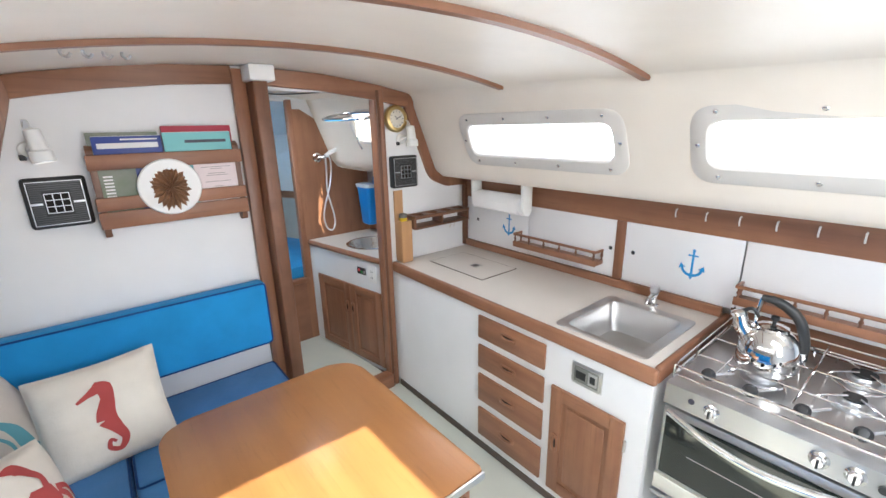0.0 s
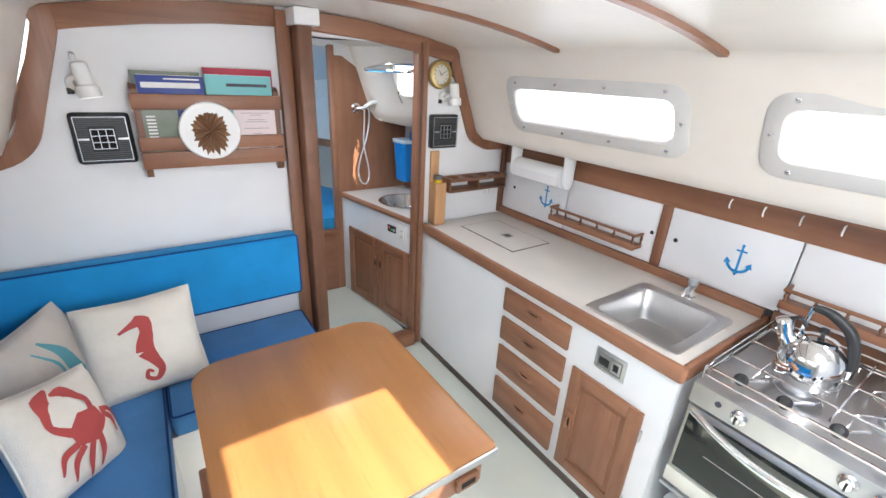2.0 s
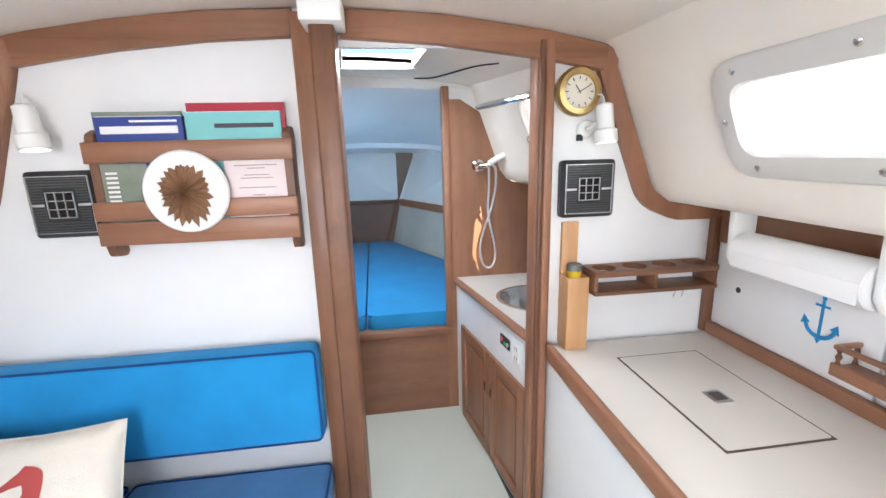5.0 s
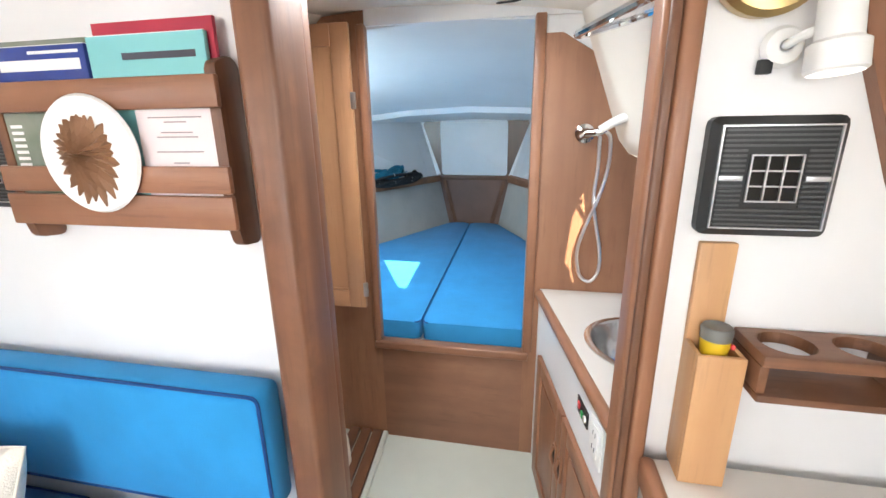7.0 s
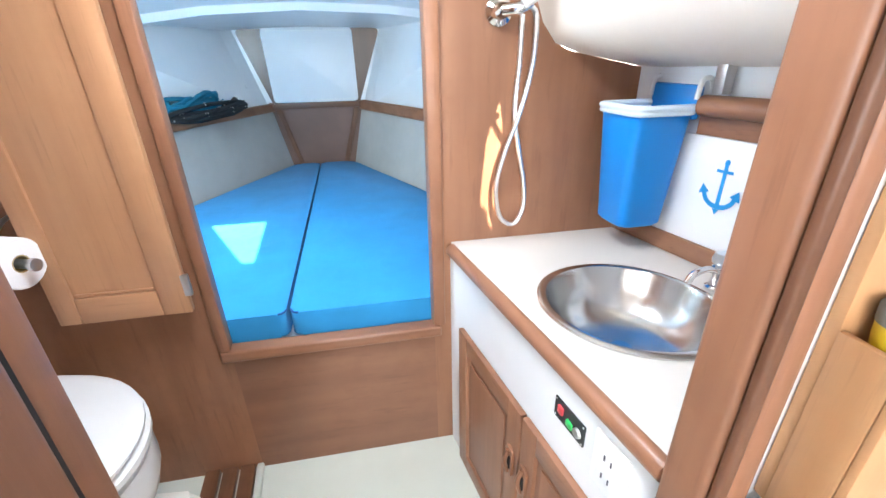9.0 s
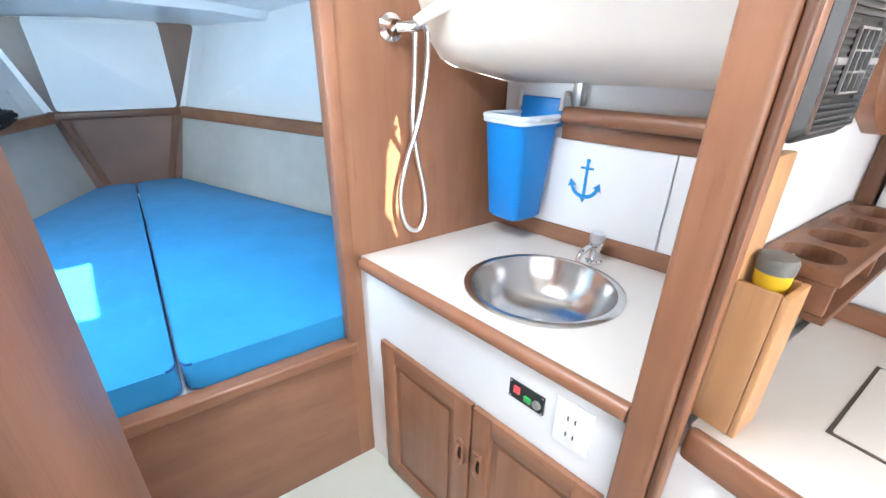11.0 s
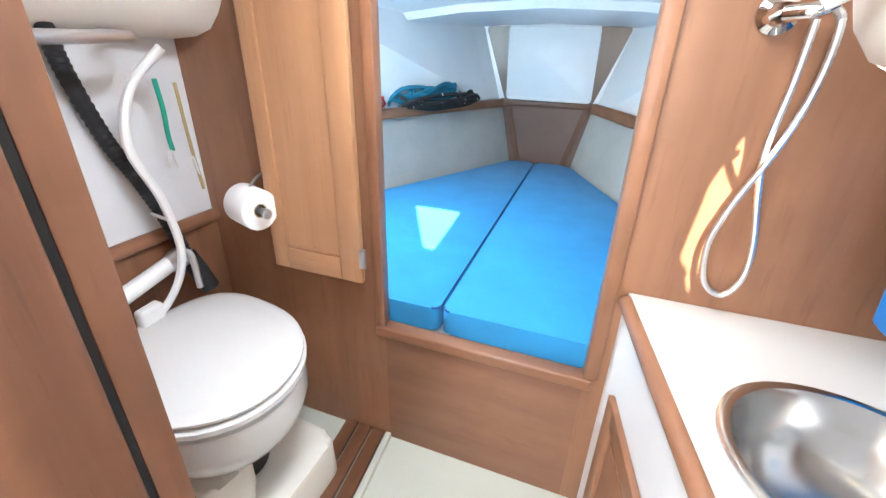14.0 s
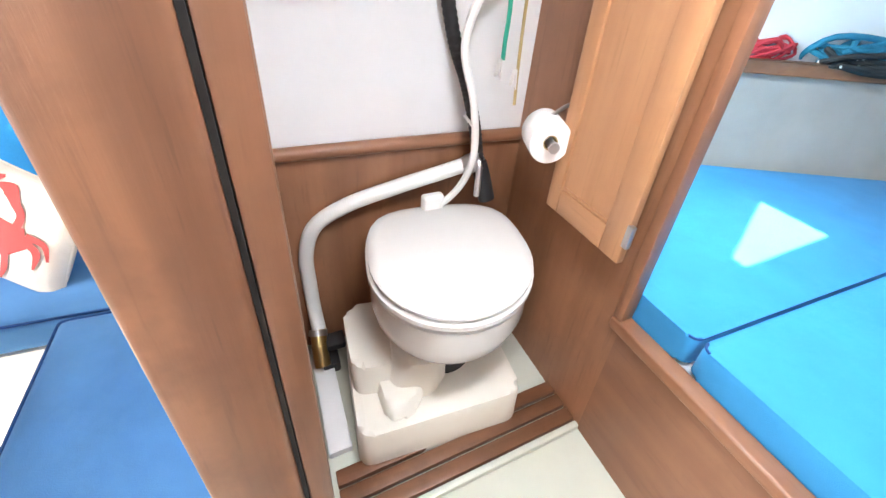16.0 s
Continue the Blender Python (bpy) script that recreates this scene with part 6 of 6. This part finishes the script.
part("fixed_ring", tube([port_pt(p[0], p[1] * 1.06, 0.004) for p in ring_pts] + [port_pt(ring_pts[0][0], ring_pts[0][1] * 1.06, 0.004)], 0.012, 8, smooth=0, closed=True), ring_white, op)
lidc = [Vector((0.555 - 0.225 * (p[0] - 0.10) - 0.10 + p[1] * 0.95, p[0], 1.795 - (0.10 - p[1]) * 0.22)) for p in ring_pts]
part("swing_frame", tube(lidc + [lidc[0]], 0.011, 8, smooth=0, closed=True), chrome, op)
gl = part("swing_pane", plate(lidc, (0, 0, 0.004)), pane_mat, op)
gl.visible_shadow = False
part("latch_lever", tube([port_pt(0.50, -0.07, 0.02), port_pt(0.50, -0.09, 0.04), port_pt(0.50, -0.15, 0.03)], 0.007, 8), chrome, op)

# berth privacy door folded back on the bulkhead
bd = thing("berth_door", (-0.60, YF - 0.04, 0.735), "honey teak panelled door folded back against the bulkhead", "door")
DY0, DY1 = YF - 0.062, YF - 0.036
hon_z = timber("honey_teak", (0.52, 0.28, 0.14), (0.42, 0.21, 0.105), 2, 0.35)
hon_x = timber("honey_teak_level", (0.52, 0.28, 0.14), (0.42, 0.21, 0.105), 0, 0.35)
part("panel", box((-0.79, DY0 + 0.009, 0.80), (-0.56, DY1, 1.85)), hon_z, bd)
for x0, x1 in ((-0.835, -0.780), (-0.575, -0.500)):
    part("stile", box((x0, DY0, 0.738), (x1, DY1, 1.90), 0.004), hon_z, bd)
part("rail", box((-0.7795, DY0, 0.738), (-0.5755, DY1, 0.815), 0.004), hon_x, bd)
part("rail", box((-0.7795, DY0, 1.82), (-0.5755, DY1, 1.90), 0.004), hon_x, bd)
part("bead", box((-0.775, DY0 + 0.003, 0.819), (-0.58, DY0 + 0.0085, 0.827), 0.002), hon_x, bd)
for zz in (0.825, 1.62):
    part("hinge", box((-0.506, DY0 - 0.004, zz - 0.032), (-0.486, DY0 + 0.012, zz + 0.032), 0.003), steel, bd, "steel butterfly hinge")

# toilet
tl = thing("toilet", (-0.88, 0.48, 0.02), "white marine toilet with a closed lid on a cream tank base", "toilet")
LZ = 0.635
seat_c = Vector((-0.838, 0.487, LZ))


def seat_outline(g):
    """Horseshoe outline, flat at the hull side, rounded towards the door."""
    pts = []
    for k in range(40):
        a = 2 * math.pi * k / 40
        c, s = math.cos(a), math.sin(a)
        ex = 2.0 if c > 0 else 3.4
        r = (abs(c) ** ex + abs(s) ** ex) ** (-1 / ex)
        pts.append((c * r * (0.280 + g), s * r * (0.256 + g)))
    th = radians(-10)
    return [(seat_c.x + x * math.cos(th) - y * math.sin(th), seat_c.y + x * math.sin(th) + y * math.cos(th)) for x, y in pts]


def stacked(layers):
    bm = bmesh.new()
    rr = [[bm.verts.new((seat_c.x + (x - seat_c.x) * k + dx, seat_c.y + (y - seat_c.y) * k, z)) for x, y in seat_outline(g)] for g, z, k, dx in layers]
    for a, b in zip(rr, rr[1:]):
        for i in range(40):
            bm.faces.new((a[i], a[(i + 1) % 40], b[(i + 1) % 40], b[i]))
    bm.faces.new(rr[0][::-1])
    bm.faces.new(rr[-1])
    return bm


part("lid", stacked([(-0.014, LZ - 0.015, 1, 0), (0.0, LZ - 0.011, 1, 0), (0.0, LZ - 0.004, 1, 0), (-0.006, LZ, 1, 0), (-0.03, LZ + 0.005, 1, 0), (-0.12, LZ + 0.009, 1, 0)]), porcelain, tl)
part("seat", stacked([(-0.010, LZ - 0.048, 1, 0), (0.006, LZ - 0.042, 1, 0), (0.006, LZ - 0.028, 1, 0), (-0.014, LZ - 0.0205, 1, 0), (-0.03, LZ - 0.016, 1, 0)]), porcelain, tl)
part("bowl", stacked([(-0.05, 0.30, 0.70, -0.03), (-0.03, 0.345, 0.80, -0.02), (-0.014, 0.40, 0.90, -0.008), (-0.006, 0.445, 0.965, -0.002), (-0.002, 0.49, 0.995, 0), (-0.004, LZ - 0.066, 1, 0), (-0.020, LZ - 0.056, 1, 0), (-0.03, LZ - 0.049, 1, 0)]), porcelain, tl)
part("bowl_foot", stacked([(-0.07, 0.20, 0.62, -0.02), (-0.06, 0.26, 0.66, -0.03), (-0.05, 0.305, 0.72, -0.03)]), rubber, tl)
part("tank_base", plate([(p[0], p[1], 0.022) for p in round_poly([(-0.615, 0.125), (-0.560, 0.680), (-1.015, 0.725), (-1.075, 0.170)], 0.05, 5)], (-0.012, 0.004, 0.165), 0.022), tank_mat, tl)
part("tank_shoulder", plate([(p[0], p[1], 0.15) for p in round_poly([(-0.775, 0.150), (-0.735, 0.300), (-1.035, 0.330), (-1.065, 0.170)], 0.05, 5)], (-0.020, 0.000, 0.15), 0.03), tank_mat, tl)
part("pedestal", plate([(p[0], p[1], 0.17) for p in round_poly([(-0.715, 0.240), (-0.675, 0.380), (-0.915, 0.680), (-1.065, 0.660), (-1.015, 0.300)], 0.06, 5)], (-0.020, 0.030, 0.15), 0.025), tank_mat, tl)
part("front_spout", plate([(p[0], p[1], 0.186) for p in round_poly([(-0.615, 0.220), (-0.655, 0.350), (-0.835, 0.360), (-0.835, 0.220)], 0.05, 5)], (-0.030, 0.010, 0.05), 0.02), tank_mat, tl)
part("hinge_block", box((-1.115, 0.480, LZ - 0.03), (-1.075, 0.560, LZ + 0.055), 0.012, 3), plastic_w, tl)
part("flush_lever", tube([(-0.915, 0.710, 0.43), (-0.875, 0.742, 0.435)], 0.010, 8, smooth=0), plastic_w, tl)
wb = thing("white_board", (-0.98, 0.17, 0.0), "white board lying beside the toilet tank", "board")
part("board", box((-1.16, 0.04, 0.021), (-0.70, 0.115, 0.05), 0.004), cool_white, wb)
for k, x0 in enumerate((-0.645, -0.585, -0.525)):
    g = thing("grate_slat", (x0 + 0.024, 0.46, 0.0), "weathered teak floor grating slat beside the shower pan", "slat", "floor grating")
    part("slat", box((x0, 0.05, 0.021), (x0 + 0.05, YF - 0.004, 0.046), 0.004), brown_y, g)
vl = thing("seacock_valve", (-1.100, 0.100, 0.050), "grimy brass seacock with a black handle by the hull", "valve")
part("body", tube([(-1.040, 0.075, 0.070), (-1.080, 0.075, 0.120), (-1.130, 0.080, 0.170)], 0.030, 12), brass, vl)
part("base_block", box((-1.190, 0.075, 0.021), (-1.030, 0.140, 0.070), 0.008), rubber, vl)
part("clamp", tube([(-1.115, 0.076, 0.155), (-1.130, 0.080, 0.172)], 0.035, 14, smooth=0), steel, vl)
part("handle", box((-1.120, 0.100, 0.120), (-1.050, 0.170, 0.150), 0.006), rubber, vl)

# hoses
wh = thing("waste_hose", (-1.175, 0.180, 0.160), "thick white waste hose curving up the hull panel", "hose")
part("hose", tube([(-1.125, 0.085, 0.160), (-1.175, 0.080, 0.230), (-1.195, 0.078, 0.340), (-1.190, 0.080, 0.480), (-1.175, 0.120, 0.600), (-1.160, 0.230, 0.668), (-1.145, 0.390, 0.712), (-1.120, 0.560, 0.755), (-1.090, 0.655, 0.790)], 0.026, 14), plastic_w, wh)
bhs = thing("vent_hose", (-1.095, 0.680, 0.720), "black corrugated hose running up to the deckhead", "hose")
part("hose", tube([(-1.075, 0.680, 0.780), (-1.10, 0.665, 0.900), (-1.125, 0.630, 1.040), (-1.140, 0.580, 1.170), (-1.145, 0.535, 1.350), (-1.140, 0.520, 1.480)], lambda f: 0.021 + 0.0016 * math.sin(f * 300), 12, smooth=30), rubber, bhs)
part("elbow", tube([(-1.075, 0.680, 0.790), (-1.065, 0.700, 0.730), (-1.045, 0.715, 0.660)], 0.030, 12), rubber, bhs)
part("valve_body", lathe([(0.030, 0), (0.034, 0.02), (0.034, 0.06), (0.028, 0.075)], (-1.105, 0.635, 0.775), (0.45, 0.5, 0.35), 16), alloy, bhs)
part("valve_lever", tube([(-1.065, 0.650, 0.820), (-1.025, 0.655, 0.810), (-1.020, 0.655, 0.700)], 0.011, 8), alloy, bhs)
part("hose_clip", obox((-1.105, 0.622, 0.950), (-1.030, 0.615, 0.945), 0.008, 0.006), plastic_w, bhs)
ch = thing("water_hose", (-1.055, 0.580, 0.590), "slim cream water hose drooping to the toilet", "hose")
part("hose", tube([(-1.115, 0.440, 0.590), (-1.075, 0.580, 0.680), (-1.040, 0.635, 0.820), (-1.040, 0.620, 1.000), (-1.060, 0.580, 1.160), (-1.050, 0.620, 1.300), (-0.995, 0.700, 1.400)], 0.0125, 10), plastic_w, ch)
gb = thing("grab_bar", (-1.0, 0.4, 1.33), "white towel bar fixed across below the cabin side", "bar")
part("bar", tube([(-1.00, 0.20, 1.410), (-0.99, 0.62, 1.422)], 0.015, 12, smooth=0), alloy, gb)
part("end_cup", lathe([(0.026, 0), (0.026, 0.02), (0.018, 0.026)], (-1.00, 0.185, 1.410), (0, 1, 0), 16), chrome, gb)
part("wall_bracket", obox((-0.99, 0.61, 1.422), (-1.14, 0.64, 1.43), 0.02, 0.02, bevel=0.004), alloy, gb)
part("wall_bracket", obox((-1.00, 0.20, 1.41), (-1.24, 0.20, 1.42), 0.02, 0.02, bevel=0.004), alloy, gb)
for nm, x, y, pts, r, m, lab in (("green_cord", -1.075, 0.72, ((0, 0, 1.32), (0.006, 0.0, 1.24), (-0.006, 0.005, 1.17), (0.004, 0.0, 1.12)), 0.007, cord_green, "green cord hanging from the towel bar"),
                                 ("tan_cord", -1.035, 0.75, ((0, 0, 1.31), (0.004, 0.0, 1.2), (0.008, 0.002, 1.1), (0.016, 0.004, 1.0)), 0.005, cord_tan, "braided tan cord hanging by the bulkhead")):
    t = thing(nm, (x, y, 1.0), lab, "cord")
    part("cord", tube([(x + a, y + b, z) for a, b, z in pts], r, 8), m, t)
    e = pts[-1] if nm == "green_cord" else pts[2]
    for s in (-1, 1):
        part("tag", plate([(x + e[0], y + e[1] - 0.006, e[2] + 0.005), (x + e[0] + s * 0.012, y + e[1] - 0.010, e[2] + 0.002), (x + e[0] + s * 0.022, y + e[1] - 0.012, e[2] - 0.05), (x + e[0] + s * 0.008, y + e[1] - 0.008, e[2] - 0.045)], (0, 0.002, 0)), plastic_w, t, "frayed white tag")
tp = thing("toilet_paper", (-0.80, YF - 0.07, 0.87), "toilet roll on a steel holder", "toilet paper")
part("roll", lathe([(0.022, 0), (0.061, 0.0), (0.064, 0.004), (0.064, 0.110), (0.061, 0.114), (0.022, 0.114)], (-0.925, YF - 0.072, 0.952), (0.95, -0.35, 0), 30), paper, tp)
part("spindle", lathe([(0.012, -0.01), (0.012, 0.140), (0.016, 0.145), (0.016, 0.158), (0, 0.159)], (-0.927, YF - 0.0715, 0.952), (0.95, -0.35, 0), 14), steel, tp)
part("core", lathe([(0.022, 0.0), (0.022, 0.1145), (0.019, 0.1145), (0.019, 0.0)], (-0.925, YF - 0.072, 0.952), (0.95, -0.35, 0), 20), cord_tan, tp)
part("hanger", tube([(-0.87, YF - 0.002, 1.04), (-0.87, YF - 0.04, 1.034), (-0.87, YF - 0.09, 1.010)], 0.006, 8), steel, tp)

# hatch rim and wiring on the head deckhead
hh = thing("deck_hatch", (-0.147, 0.34, 1.93), "open deck hatch with a cream rim over the head", "hatch", kind="structure")
for lo, hi in (((-0.32, 0.034, 1.94), (0.026, 0.05, 1.99)), ((-0.32, 0.585, 1.93), (0.026, 0.605, 1.99)), ((-0.32, 0.0505, 1.935), (-0.30, 0.5845, 1.99)), ((0.006, 0.0505, 1.935), (0.026, 0.5845, 1.99))):
    part("rim", box(lo, hi, 0.004), liner, hh)
# unseen sheet added above the hatch to cut the berth's sun patch to shape
part("cover", plate([(0.08, -0.22, 2.16), (-0.304, 0.62, 2.16), (-0.95, 0.5, 2.16), (-0.7, -0.5, 2.16)], (0, 0, 0.006)), sun_trim_sheet, hh, "unseen sheet added outside the hatch to trim the sun patch")
wr = thing("deckhead_wire", (0.2, 0.7, 1.92), "thin cable clipped under the deckhead", "cable")
part("wire", tube([(0.06, 0.855, 1.935), (0.14, 0.80, 1.928), (0.20, 0.66, 1.925), (0.27, 0.50, 1.925), (0.34, 0.40, 1.918)], 0.004, 6), rubber, wr)

# ---- things: bow berth ----
def berth_cushion(name, sgn, label):
    """One half of the bow mattress, tapered to the stem."""
    seam = lambda y: -0.265 + 0.062 * (y - 0.93)
    t = thing(name, (-0.5 if sgn < 0 else 0.3, 1.8, 0.54), label, "mattress", "bow berth mattresses")
    y0, y1 = 0.915, YB - 0.02
    out = [(seam(y0) + sgn * 0.006, y0), (seam(y1) + sgn * 0.006, y1), (berth_x(y1, sgn), y1), (berth_x(1.9, sgn) - sgn * 0.008, 1.9), (berth_x(y0, sgn), y0)]
    prof = round_poly(out, [0.03, 0.04, 0.08, 0.3, 0.03], 5)
    bm = plate([(p[0], p[1], 0.548) for p in prof], (0, 0, BZ - 0.548), 0.022)
    part("cover", bm, sky_cloth, t)
    inset = [Vector((p[0], p[1])) for p in prof]
    c = sum(inset, Vector((0, 0))) / len(inset)
    pts = [p + (c - p).normalized() * 0.006 for p in inset]
    part("piping", tube([(p[0], p[1], BZ - 0.004) for p in pts] + [(pts[0][0], pts[0][1], BZ - 0.004)], 0.0038, 6, smooth=0, closed=True), navy, t, "navy piped seam")
    part("lower_piping", tube([(p[0], p[1], 0.555) for p in pts] + [(pts[0][0], pts[0][1], 0.555)], 0.004, 6, smooth=0, closed=True), sky_cloth, t)
    return t


berth_cushion("berth_mattress", -1, "bright blue bow mattress with navy piping, port half")
berth_cushion("berth_mattress", 1, "bright blue bow mattress with navy piping, starboard half")


def coil(name, c, r, turns, rr, mat_, label, wild=0.02, seed=1):
    rnd = random.Random(seed)
    d = Vector((0.51, 0.86, 0))
    s = Vector((-0.86, 0.51, 0))
    pts = []
    for k in range(turns * 10):
        a = 2 * math.pi * k / 10
        ra = r * (0.7 + 0.3 * rnd.random())
        pts.append(Vector(c) + d * (ra * 1.9 * math.cos(a) + rnd.uniform(-wild, wild)) + s * (ra * 0.6 * math.sin(a)) + Vector((0, 0, rr + abs(rnd.gauss(0, 1)) * wild * 0.9 + 0.02 * (1 + math.sin(a + k * 0.03)))))
    t = thing(name, c, label, "rope", "ropes on the hull shelf")
    part("strand", tube(pts, rr, 7, smooth=4), mat_, t)
    if mat_ is rope_dark:
        bm = bmesh.new()
        for p in pts:
            for q in range(2):
                e = Vector((rnd.uniform(-1, 1), rnd.uniform(-1, 1), rnd.uniform(-0.2, 1))).normalized()
                bmesh.ops.create_icosphere(bm, subdivisions=1, radius=rr * 0.55, matrix=Matrix.Translation(p + e * rr * 0.75))
        part("fleck", bm, rope_fleck, t, "white flecks in the black rope", kind="stuff")
    return t


def shelf_pt(y, off):
    return (berth_x(y, -1) - 0.08 - off, y, 1.063)


coil("rope_coil", shelf_pt(2.55, 0.030), 0.19, 9, 0.012, rope_dark, "speckled black rope coiled on the berth shelf", 0.018, 2)
coil("rope_coil", shelf_pt(2.52, 0.13), 0.15, 10, 0.013, rope_blue, "teal rope heaped on the berth shelf", 0.06, 3)
coil("rope_coil", shelf_pt(2.02, 0.08), 0.085, 7, 0.007, rope_red, "thin red rope bundled on the berth shelf", 0.03, 5)
coil("rope_coil", (berth_x(1.75, 1) + 0.16, 1.75, 1.063), 0.05, 4, 0.006, rope_red, "small red line coiled on the starboard shelf", 0.015, 7)
